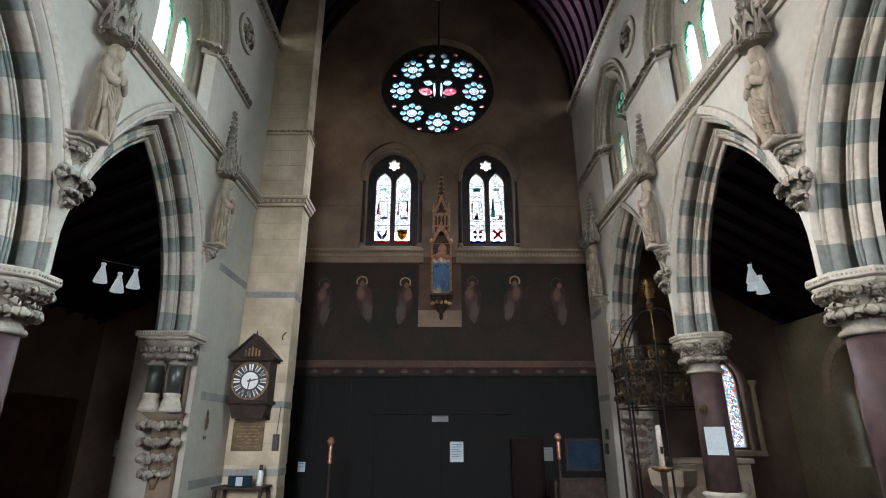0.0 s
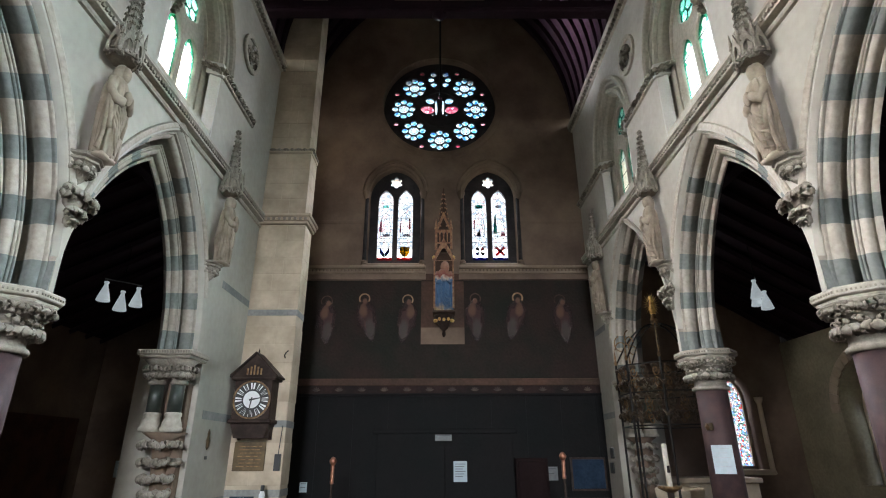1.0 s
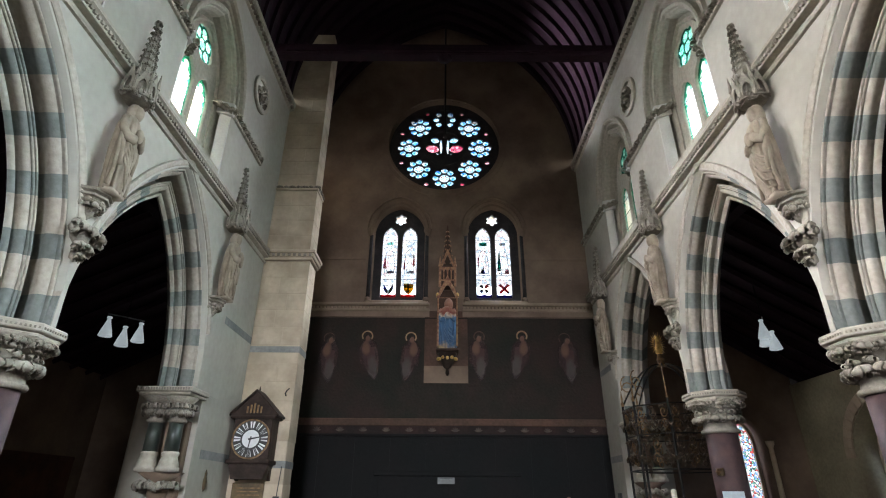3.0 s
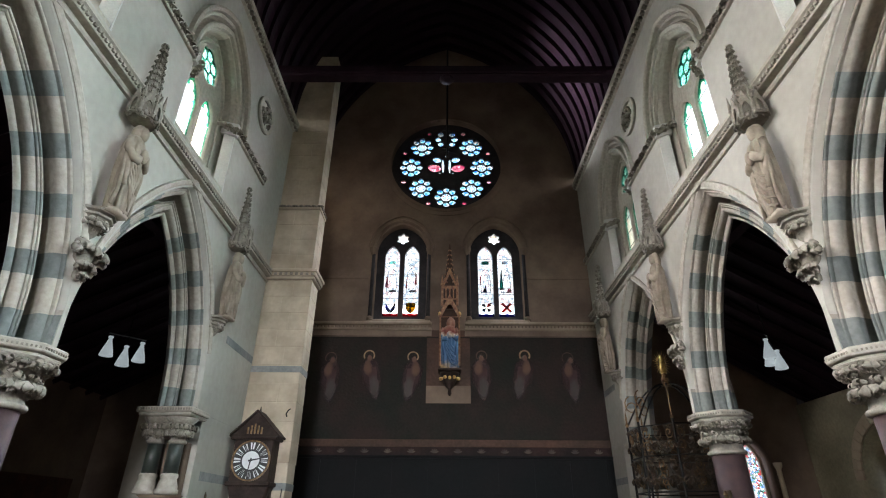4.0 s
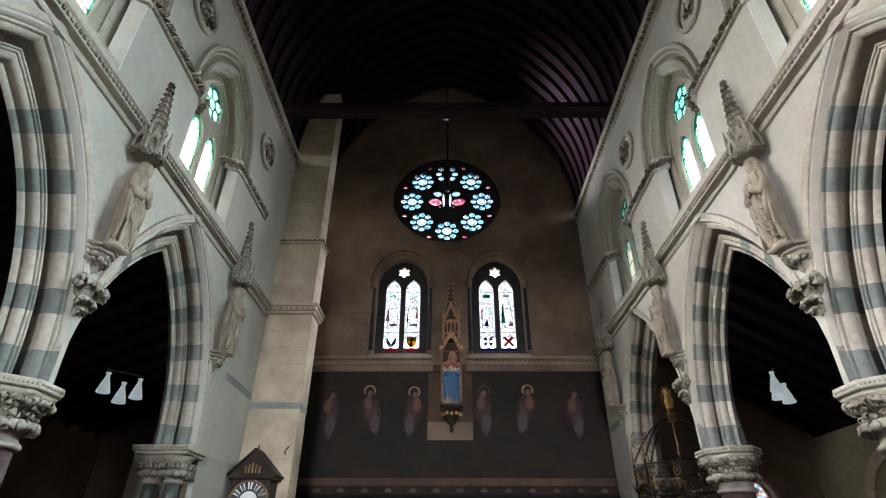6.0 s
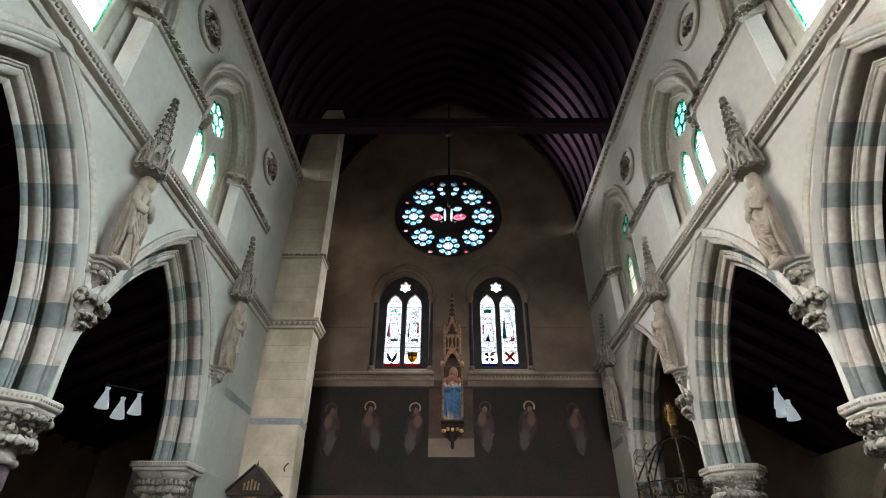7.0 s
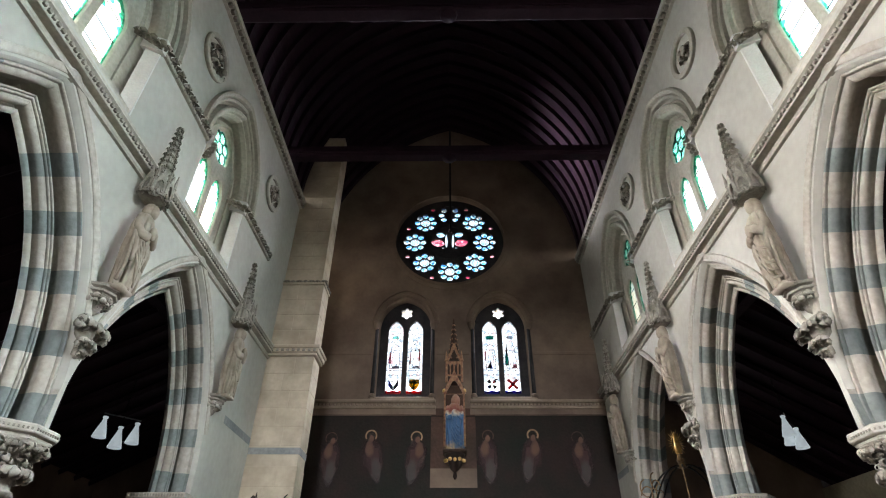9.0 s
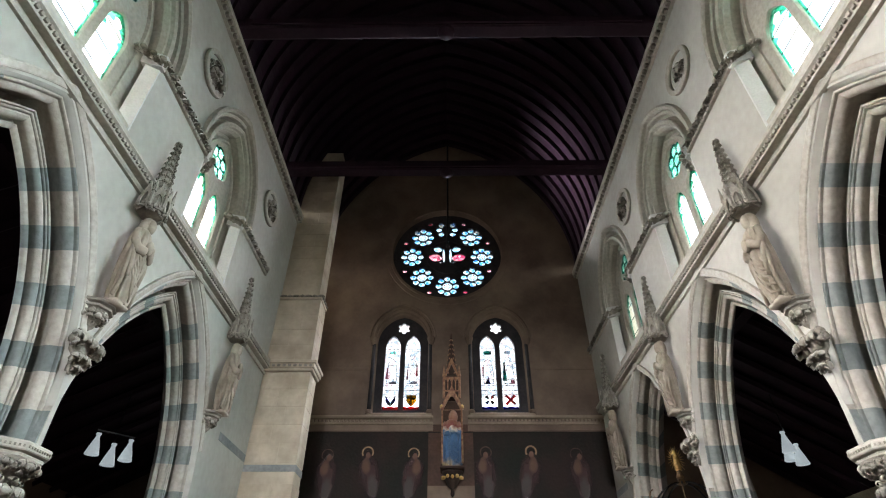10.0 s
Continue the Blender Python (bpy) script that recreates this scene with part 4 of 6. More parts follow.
for z0, z1, xr, y0, y1 in rows_of:
    n = round((z1 - z0) / 0.36)
    for i in range(n):
        a, b = z0 + (z1 - z0) * i / n + 0.003, z0 + (z1 - z0) * (i + 1) / n - 0.003
        if any(a - 0.13 < zb < b for zb in (4.12, 2.05, 0.90)):
            continue
        cut = -W + (xr + W) * (0.42 if i % 2 else 0.62)
        part("ashlar_block", boxed(-W + 0.002, cut - 0.003, y0 - 0.006, y0 + 0.05, a, b, bevel=0.004), M_ASHLAR, pier)
        part("ashlar_block", boxed(cut + 0.003, xr + 0.005, y0 - 0.006, y0 + 0.2, a, b, bevel=0.004), M_ASHLAR, pier)
        part("ashlar_block", boxed(xr - 0.05, xr + 0.005, y0 + 0.206, y1, a, b, bevel=0.004), M_ASHLAR, pier)
tagged(pier, "tall buff sandstone corner pier with string mouldings", "pier", kind="structure")
# Grey strips stand in for soft, shadow-like bands on the plaster.
for z in (4.28, 2.12, 0.80):
    tagged(part("stone_band", boxed(-W - 0.03, -W + 0.004, 8.75, 10.1, z, z + 0.13), M_BAND), "soft grey shadow-like band on the plastered wall", "band", "stone bands", "structure")
for z in (2.3, 4.2):
    tagged(part("stone_band", boxed(W - 0.004, W + 0.03, 11.8, DEND, z, z + 0.13), M_BAND), "soft grey shadow-like band on the plastered wall", "band", "stone bands", "structure")

dress = place("west_dado", 0, DEND, 0)
part("panelling", boxed(-W, W, -0.06, 0.0, 0, 2.84), M_CURTAIN, dress, "blackish green panelling")
for i in range(10):
    part("batten", boxed(-3.6 + 0.8 * i - 0.02, -3.6 + 0.8 * i + 0.02, -0.075, -0.055, 0.1, 2.8), M_CURTAIN, dress)
part("rail", boxed(-W, W, -0.10, 0.0, 2.84, 2.90, bevel=0.01), M_CURTAIN, dress)
part("frieze", boxed(-W, W, -0.05, 0.0, 2.90, 3.08), M_DFRIEZE, dress, "dark red frieze with painted flowers")
part("upper_band", boxed(-W, W, -0.07, 0.0, 3.08, 3.24, bevel=0.01), M_FRIEZE, dress, "faded reddish band")
for i in range(14):
    x = -3.40 + 0.527 * i
    fl = bmesh.new()
    for a in (-65, -32, 0, 32, 65):
        q = plate([(-0.014, 0.03), (0, 0.0), (0.014, 0.03), (0.012, 0.085), (0, 0.105), (-0.012, 0.085)], [], 0.006)
        merge(fl, q, pose(x, -0.058, 2.95, 0, a, 0))
    part("flower", fl, M_FIG_PALE, dress, "pale painted flower")
tagged(dress, "dark panelled lower wall with painted flower frieze", "panelling", kind="structure")

bm = plate([(-W, 3.24), (W, 3.24), (W, 5.66), (-W, 5.66)], [[(-0.46, 4.05), (0.60, 4.05), (0.60, 5.64), (-0.46, 5.64)]], 0.03)
bm.transform(pose(0, DEND - 0.03, 0))
tagged(part("mural_ground", bm, M_PAINT), "dark weathered wall painting on the end wall", "mural", kind="structure")

mf = bpy.data.materials.new("faded_figure_paint")
mf.use_nodes = True
nt = mf.node_tree
tc = nt.nodes.new("ShaderNodeTexCoord")
sepx = nt.nodes.new("ShaderNodeSeparateXYZ")
nt.links.new(tc.outputs["Object"], sepx.inputs[0])
nz = nt.nodes.new("ShaderNodeTexNoise")
nz.inputs["Scale"].default_value = 5.0
nt.links.new(tc.outputs["Object"], nz.inputs["Vector"])
info = nt.nodes.new("ShaderNodeObjectInfo")


def math_node(op, a, b=None):
    n = nt.nodes.new("ShaderNodeMath")
    n.operation = op
    for i, v in enumerate((a, b)):
        if v is None:
            continue
        if isinstance(v, (int, float)):
            n.inputs[i].default_value = v
        else:
            nt.links.new(v, n.inputs[i])
    return n.outputs[0]


def oval(cx, cz, rx, rz):
    """1 inside an oval, fading to 0 at its worn edge."""
    dx = math_node('DIVIDE', math_node('SUBTRACT', sepx.outputs[0], cx), rx)
    dz = math_node('DIVIDE', math_node('SUBTRACT', sepx.outputs[2], cz), rz)
    d = math_node('ADD', math_node('MULTIPLY', dx, dx), math_node('MULTIPLY', dz, dz))
    d = math_node('ADD', d, math_node('MULTIPLY', math_node('SUBTRACT', nz.outputs[0], 0.5), 1.4))
    m = nt.nodes.new("ShaderNodeMapRange")
    m.inputs[1].default_value, m.inputs[2].default_value, m.inputs[3].default_value, m.inputs[4].default_value = 0.25, 1.1, 1.0, 0.0
    nt.links.new(d, m.inputs[0])
    return m.outputs[0]


masks = []
col = None
prev = (0.055, 0.03, 0.028, 1)
for (o, c) in ((oval(0, -0.05, 0.24, 0.42), (0.055, 0.03, 0.028, 1)), (oval(0.06, -0.36, 0.13, 0.30), (0.07, 0.058, 0.053, 1)), (oval(-0.06, 0.10, 0.10, 0.20), (0.12, 0.07, 0.05, 1)), (oval(0, 0.36, 0.07, 0.09), (0.13, 0.075, 0.055, 1))):
    mx = nt.nodes.new("ShaderNodeMix")
    mx.data_type = 'RGBA'
    if col is None:
        mx.inputs[6].default_value = prev
    else:
        nt.links.new(col, mx.inputs[6])
    mx.inputs[7].default_value = c
    nt.links.new(o, mx.inputs[0])
    masks.append(o)
    col = mx.outputs[2]
nt.links.new(col, nt.nodes["Principled BSDF"].inputs["Base Color"])
nt.nodes["Principled BSDF"].inputs["Roughness"].default_value = 0.8
nt.nodes["Principled BSDF"].inputs["Specular IOR Level"].default_value = 0.12
worn = nt.nodes.new("ShaderNodeMixShader")
bare = nt.nodes.new("ShaderNodeBsdfTransparent")
nt.links.new(math_node('MINIMUM', math_node('ADD', masks[0], math_node('ADD', masks[1], math_node('ADD', masks[2], masks[3]))), 1.0), worn.inputs[0])
nt.links.new(bare.outputs[0], worn.inputs[1])
nt.links.new(nt.nodes["Principled BSDF"].outputs[0], worn.inputs[2])
nt.links.new(worn.outputs[0], nt.nodes["Material Output"].inputs[0])
for i, (x, z) in enumerate(((-2.79, 5.10), (-1.86, 5.16), (-0.79, 5.13), (0.88, 5.16), (1.93, 5.18), (2.97, 5.12))):
    f = place("painted_figure", x, DEND - 0.042, z - 0.38)
    fig = part("figure", plate([(0.32 * math.cos(a), -0.12 + 0.66 * math.sin(a)) for a in [2 * math.pi * q / 28 for q in range(28)]], [], 0.004), mf, f)
    fig.visible_shadow = False
    fig.matrix_local = pose((0.02, 0.06, 0.0, -0.02, -0.05, 0.05)[i], 0, 0, 0, (4, -8, 5, 2, 9, 3)[i]) @ Matrix.Diagonal((-1 if i in (2, 4) else 1, 1, 1, 1))
    # a ring left open under the chin, wider on some than on others
    wide = (0.015, 0.032, 0.030, 0.026, 0.038, 0.012)[i]
    arc = [radians(-35 + 250 * q / 18) for q in range(19)]
    bm = plate([(0.14 * math.cos(a), 0.40 + 0.14 * math.sin(a)) for a in arc] + [((0.14 - wide) * math.cos(a), 0.40 + (0.14 - wide) * math.sin(a)) for a in reversed(arc)], [], 0.004)
    bm.transform(pose(0, -0.005, 0))
    part("halo", bm, M_HALO if i in (1, 2, 4) else M_HALO_WORN, f, "dull gold halo ring")
    tagged(f, "faded wall painting of a plain robed shape with halo", "mural", "painted figures")

# cornice over the mural, broken by the canopy
for x0, x1 in ((-W, -0.35), (0.48, W)):
    c = place("west_cornice", 0, DEND, 5.82)
    part("moulding", boxed(x0, x1, -0.08, 0, 0, 0.07, bevel=0.012), M_BUFF, c)
    part("moulding", boxed(x0, x1, -0.14, 0, 0.13, 0.21, bevel=0.02), M_BUFF, c)
    part("fascia", boxed(x0, x1, -0.05, 0, -0.14, 0.13), M_BROWN, c)
    n = int((x1 - x0) / 0.09)
    for i in range(n):
        part("dentil", boxed(x0 + 0.09 * i + 0.02, x0 + 0.09 * i + 0.07, -0.085, -0.045, 0.072, 0.128), M_BUFF, c)
    tagged(c, "brown stone cornice with small dentils", "cornice", kind="structure")
for x0, x1 in ((-W, -2.02), (-0.36, 0.5), (2.16, W)):
    tagged(part("wall_course", boxed(x0, x1, -0.02 + DEND, DEND, 7.24, 7.32, bevel=0.008), M_BROWN), "thin stone course across the end wall", "course", "wall courses", "structure")
tagged(part("mural_backing", boxed(-0.46, 0.60, DEND - 0.02, DEND, 4.05, 4.46), M_BROWN), "plain brown stone panel below the painted statue", "panel", kind="structure")
tagged(part("mural_recess", boxed(-0.46, 0.60, DEND - 0.016, DEND, 4.46, 5.84), M_FRIEZE), "dull reddish brown panel behind the painted statue", "panel", kind="structure")


def west_window(xc, right):
    w = place("window_west", xc, DEND, 0)
    fy = 0.24
    lights = [arch(-0.265, 0.20, 6.30, 8.0, 0.36, 8), arch(0.265, 0.20, 6.30, 8.0, 0.36, 8)]
    bm = plate(arch(0, 0.70, 6.10, 8.1, 0.82), lights + [foil(0, 8.58, 0.17, 6, 0.35)], 0.12)
    bm.transform(pose(0, fy, 0))
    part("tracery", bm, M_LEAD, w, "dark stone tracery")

    def pane(outline, m, name="pane", dy=0.0, label=""):
        b = plate(outline, [], 0.006)
        b.transform(pose(0, fy + 0.05 + dy, 0))
        p = part(name, b, m, w, label)
        p.visible_shadow = False
        return p
    pane(foil(0, 8.58, 0.18, 6, 0.3), G_WHITE)
    for i, c in enumerate((-0.265, 0.265)):
        pane(arch(c, 0.205, 6.62, 8.0, 0.37, 8), G_FIG, label="pale figured glass")
        pane([(c - 0.205, 6.40), (c + 0.205, 6.40), (c + 0.205, 6.618), (c - 0.205, 6.618)], G_WHITE)
        pane([(c - 0.205, 6.29), (c + 0.205, 6.29), (c + 0.205, 6.398), (c + 0.1, 6.375), (c, 6.398), (c - 0.1, 6.375), (c - 0.205, 6.398)], G_BLUE if right else G_RED, "border", 0, "coloured border glass")
        s = 0.13
        z = 6.56
        shield = [(c - s, z + s), (c - s, z - 0.03), (c - 0.06, z - s), (c, z - s * 1.25), (c + 0.06, z - s), (c + s, z - 0.03), (c + s, z + s)]
        if right and i == 0:
            for k in range(4):
                a = k * 90 + 45
                pts = [(c, z)] + [(c + 0.14 * math.cos(radians(a + d)), z + 0.14 * math.sin(radians(a + d))) for d in (-24, 0, 24)]
                pane(pts, (G_RED, G_LEADED, G_BLUE, G_LEADED)[k], "shield_piece", -0.008)
        elif right:
            for a in (45, -45):
                b = plate([(-0.17, -0.035), (0.17, -0.035), (0.17, 0.035), (-0.17, 0.035)], [], 0.006)
                b.transform(pose(c, fy + 0.042 - a * 0.00005, z, 0, a, 0))
                part("shield_piece", b, G_RED, w).visible_shadow = False
        elif i == 0:
            pane([(c - s, z + s), (c - s, z - 0.03), (c - 0.06, z - s), (c, z - s * 1.25), (c, z - 0.06)], G_BLUE, "shield_piece", -0.008)
            pane([(c + s, z + s), (c + s, z - 0.03), (c + 0.06, z - s), (c + 0.004, z - s * 1.25), (c + 0.004, z - 0.06)], G_BLUE, "shield_piece", -0.008)
        else:
            pane(shield, G_YELLOW, "shield_piece", -0.008)
            pane([(c - 0.02, z - 0.12), (c + 0.02, z - 0.12), (c + 0.02, z + s), (c - 0.02, z + s)], G_LEADED, "shield_piece", -0.016)
            pane([(c - s, z + 0.02), (c + s, z + 0.02), (c + s, z + 0.05), (c - s, z + 0.05)], G_LEADED, "shield_piece", -0.016)
        # a standing figure drawn in lead lines, with its mantle in colour
        for body in ([(-0.13, 6.98), (-0.14, 7.28), (-0.10, 7.60), (0, 7.68), (0.10, 7.60), (0.14, 7.28), (0.13, 6.98)], [(-0.06, 6.98), (-0.07, 7.25), (-0.03, 7.50), (0.05, 7.48), (0.07, 7.2), (0.05, 6.98)], ring(0, 7.76, 0.075, 14), ring(0, 7.745, 0.045, 12)):
            mx_, mz_ = sum(u for u, v in body) / len(body), sum(v for u, v in body) / len(body)
            d = plate([(c + u, v) for u, v in body], [[(c + mx_ + (u - mx_) * 0.88, mz_ + (v - mz_) * 0.96) for u, v in body]], 0.006)
            d.transform(pose(0, fy + 0.038, 0))
            part("lead_line", d, G_LINE, w).visible_shadow = False
        for u0, u1, v0, v1, slant, m in (((-0.10, 0.04, 6.98, 7.20, 0.10, G_BLUE), (-0.10, 0.10, 7.80, 7.90, 0.0, G_TEAL), (-0.16, -0.12, 7.2, 7.45, 0.0, G_PINKW)) if right and i == 0 else
                                         ((-0.17, -0.06, 7.06, 7.58, 0.05, G_TEAL), (0.02, 0.15, 6.98, 7.10, -0.03, G_PINKW), (-0.08, 0.09, 7.82, 7.89, 0.0, G_PETAL)) if right else
                                         ((-0.17, -0.08, 7.12, 7.42, 0.03, G_PINKW), (-0.09, 0.09, 7.82, 7.88, 0.0, G_TEALW), (-0.06, 0.12, 6.98, 7.04, 0.0, G_LINE)) if i == 0 else
                                         ((-0.15, -0.10, 7.10, 7.40, 0.02, G_PINKW), (0.09, 0.15, 7.2, 7.52, -0.02, G_PINK), (-0.05, 0.13, 6.98, 7.04, 0.0, G_LINE))):
            pane([(c + u0, v0), (c + u1, v0), (c + u1 - abs(slant) * 0.5, v1), (c + (u0 + u1) / 2 + slant * 0.3, v1 + 0.02), (c + u0 + abs(slant), v1 - 0.01)], m, "drapery_piece", -0.016)
        for zz in (6.80, 6.93, 7.96):
            pane([(c - 0.2, zz), (c + 0.2, zz), (c + 0.2, zz + 0.014), (c - 0.2, zz + 0.014)], G_LINE, "lead_line", -0.014)
        b = bmesh.new()
        for zz in (6.70, 7.10, 7.50, 7.90):
            rod(b, (c - 0.2, fy + 0.03, zz), (c + 0.2, fy + 0.03, zz), 0.006, 5)
        part("saddle_bar", b, M_IRON, w)
    for h in (-1, 1):
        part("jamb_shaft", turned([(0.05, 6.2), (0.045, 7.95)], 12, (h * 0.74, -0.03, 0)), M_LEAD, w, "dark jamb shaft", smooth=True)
        part("jamb_base", turned([(0.08, 6.10), (0.08, 6.16), (0.05, 6.2)], 12, (h * 0.74, -0.03, 0)), M_BROWN, w)
        part("impost", turned([(0.05, 7.93), (0.07, 7.98), (0.10, 8.08), (0.11, 8.14), (0.10, 8.16)], 8, (h * 0.76, -0.03, 0)), M_BROWN, w)
    bm = bmesh.new()
    r = (0.68 ** 2 + 0.8 ** 2) / 1.36
    prof = [(0.02, 0.1), (0.03, -0.03), (0.08, -0.05), (0.11, -0.02), (0.17, -0.02), (0.18, -0.08), (0.22, -0.07), (0.23, 0.01)]
    for h in (-1, 1):
        rows = []
        for i in range(13):
            rows.append([])
            for u, d in prof:
                a = math.acos((r - 0.68) / (r + u)) * i / 12
                rows[-1].append(bm.verts.new((h * (-(r - 0.68) + (r + u) * math.cos(a)), d, 8.14 + (r + u) * math.sin(a))))
        for a, b in zip(rows, rows[1:]):
            for j in range(len(prof) - 1):
                bm.faces.new((a[j], a[j + 1], b[j + 1], b[j]))
    part("hood_mould", bm, M_BROWN, w)
    part("sill", boxed(-0.80, 0.80, -0.06, 0.3, 6.02, 6.12, bevel=0.02), M_BUFF, w)
    return tagged(w, "two-light stained glass window with heraldic shields", "window", "west windows", "structure")


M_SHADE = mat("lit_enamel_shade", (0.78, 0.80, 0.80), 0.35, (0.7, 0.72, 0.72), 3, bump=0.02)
# Slight emission added to brighten the shades in the dark aisle; no bulbs.
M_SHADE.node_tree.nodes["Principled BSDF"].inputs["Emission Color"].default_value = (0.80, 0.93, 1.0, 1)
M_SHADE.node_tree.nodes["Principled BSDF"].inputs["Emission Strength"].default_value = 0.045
G_LINE = glass("smoky_painted_glass", [(0.34, 0.36, 0.42), (0.42, 0.44, 0.48), (0.28, 0.28, 0.34)], 12, 0.02)
G_LEADED = glass("near_black_glass", [(0.005, 0.004, 0.004), (0.01, 0.008, 0.006)], 12, 0.05)
G_TEAL = glass("teal_glass", [(0.02, 0.25, 0.2), (0.05, 0.4, 0.35), (0.02, 0.15, 0.2)], 14, 0.04)
west_window(WIN_W[0], False)
west_window(WIN_W[1], True)

# rose window
rose = place("rose_window", 0, DEND, 11.0)
RD = 1.05
cents = [(RD * math.sin(k * math.pi / 4), RD * math.cos(k * math.pi / 4)) for k in range(8)]
small = [(1.36 * math.sin((k + 0.5) * math.pi / 4), 1.36 * math.cos((k + 0.5) * math.pi / 4)) for k in range(8)]
holes = []
panes = []
for k, (cx, cz) in enumerate(cents):
    for p in range(8):
        a = p * math.pi / 4
        o = [(cx + 0.25 * math.sin(a) + 0.094 * math.cos(t), cz + 0.25 * math.cos(a) + 0.094 * math.sin(t)) for t in [2 * math.pi * q / 10 for q in range(10)]]
        if k == 0 and abs(cx + 0.20 * math.sin(a)) < 0.09:
            continue
        holes.append(o)
        panes.append((o, G_ROSE if (k * 3 + p) % 4 else G_PETAL))
    if k:
        for p in range(8):
            a = p * math.pi / 4 + 0.12
            panes.append((ring(cx + 0.245 * math.sin(a), cz + 0.245 * math.cos(a), 0.042, 10), G_ROSE_BLUE))
            panes.append((ring(cx + 0.085 * math.sin(a + 0.3), cz + 0.085 * math.cos(a + 0.3), 0.022, 8), G_ROSE_BLUE if p % 3 else G_PINKW))
        o = ring(cx, cz, 0.148, 16)
        holes.append(o)
        panes.append((o, G_PETAL))
for cx, cz in small:
    o = [(cx + 0.07 * math.cos(t) * (1 - 0.25 * math.sin(t)), cz + 0.055 * math.sin(t)) for t in [2 * math.pi * q / 12 for q in range(12)]]
    holes.append(o)
    panes.append((o, G_PINKW))
for sx in (-1, 1):
    for dx, dz, rx, rz, m in ((0.35, -0.02, 0.20, 0.15, G_PINKW), (0.28, 0.28, 0.13, 0.11, G_ROSE), (0.10, 0.06, 0.035, 0.27, G_PETAL), (0.20, -0.20, 0.05, 0.035, G_PETAL)):
        o = [(sx * (dx + rx * math.cos(t) * (1 + 0.15 * math.sin(2 * t))), dz + rz * math.sin(t)) for t in [2 * math.pi * q / 14 for q in range(14)]]
        holes.append(o)
        panes.append((o, m))
# shapes that overlap stay one piece of glass behind a slightly larger hole
bm = plate(ring(0, 0, 1.64, 56), holes, 0.08)
bm.transform(pose(0, 0.22, 0))
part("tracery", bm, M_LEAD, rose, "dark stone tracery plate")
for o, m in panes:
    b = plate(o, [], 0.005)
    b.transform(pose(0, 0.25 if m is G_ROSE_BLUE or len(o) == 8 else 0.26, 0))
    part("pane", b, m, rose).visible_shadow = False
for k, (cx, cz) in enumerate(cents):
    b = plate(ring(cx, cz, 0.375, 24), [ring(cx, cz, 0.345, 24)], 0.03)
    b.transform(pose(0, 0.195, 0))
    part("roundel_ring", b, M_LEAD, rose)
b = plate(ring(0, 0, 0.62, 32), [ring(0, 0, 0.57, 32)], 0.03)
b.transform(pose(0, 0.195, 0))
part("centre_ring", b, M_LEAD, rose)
for r0, r1, y0 in ((1.62, 1.70, -0.06), (1.70, 1.82, -0.03)):
    b = plate(ring(0, 0, r1, 56), [ring(0, 0, r0, 56)], 0.1)
    b.transform(pose(0, y0, 0))
    part("outer_moulding", b, M_BROWN, rose)
tagged(rose, "round rose window of blue and pink rosettes", "window", kind="structure")
rod_ = place("hanging_rod", 0.02, DEND - 0.5, 11.0)
bm = bmesh.new()
rod(bm, (0, 0, -0.1), (0, 0, 4.1), 0.03, 8)
part("rod", bm, M_IRON, rod_)
part("finial", turned([(0.02, -0.2), (0.06, -0.14), (0.03, -0.08)], 10), M_IRON, rod_)
tagged(rod_, "dark iron rod hanging before the rose window", "rod")

# ---- painted statue under its canopy ----
mm = bpy.data.materials.new("polychrome_paint")
mm.use_nodes = True
nt = mm.node_tree
tc = nt.nodes.new("ShaderNodeTexCoord")
sp = nt.nodes.new("ShaderNodeSeparateXYZ")
nz = nt.nodes.new("ShaderNodeTexNoise")
nz.inputs["Scale"].default_value = 6.0
ad = nt.nodes.new("ShaderNodeMath")
ad.operation = 'MULTIPLY_ADD'
ad.inputs[1].default_value = 0.30
rp = nt.nodes.new("ShaderNodeValToRGB")
el = rp.color_ramp.elements
rp.color_ramp.interpolation = 'LINEAR'
for p, c in ((0.0, (0.40, 0.26, 0.12)), (0.10, (0.03, 0.085, 0.17)), (0.50, (0.05, 0.13, 0.25)), (0.56, (0.55, 0.45, 0.35)), (0.64, (0.24, 0.055, 0.04)), (0.82, (0.40, 0.22, 0.15)), (0.90, (0.22, 0.10, 0.05))):
    if p == 0.0:
        el[0].position, el[0].color = p, (*c, 1)
    elif p == 0.90:
        el[-1].position, el[-1].color = p, (*c, 1)
    else:
        e = el.new(p)
        e.color = (*c, 1)
nt.links.new(tc.outputs["Object"], sp.inputs[0])
nt.links.new(tc.outputs["Object"], nz.inputs["Vector"])
nt.links.new(nz.outputs[0], ad.inputs[0])
sc = nt.nodes.new("ShaderNodeMath")
sc.operation = 'MULTIPLY_ADD'
sc.inputs[1].default_value, sc.inputs[2].default_value = 0.70, -0.15
nt.links.new(sp.outputs[2], sc.inputs[0])
nt.links.new(sc.outputs[0], ad.inputs[2])
nt.links.new(ad.outputs[0], rp.inputs[0])
nt.links.new(rp.outputs[0], nt.nodes["Principled BSDF"].inputs["Base Color"])
nt.nodes["Principled BSDF"].inputs["Roughness"].default_value = 0.45
SX = 0.10
tagged(statue(SX, DEND - 0.24, 4.80, 0, 1.27, 3, mm, "painted_statue", 0.76), "painted statue of a robed figure in blue and gold", "statue")
c = place("painted_bracket", SX, DEND, 4.78)
part("shelf", boxed(-0.34, 0.34, -0.60, 0, -0.06, 0.0, bevel=0.02), M_FRIEZE, c)
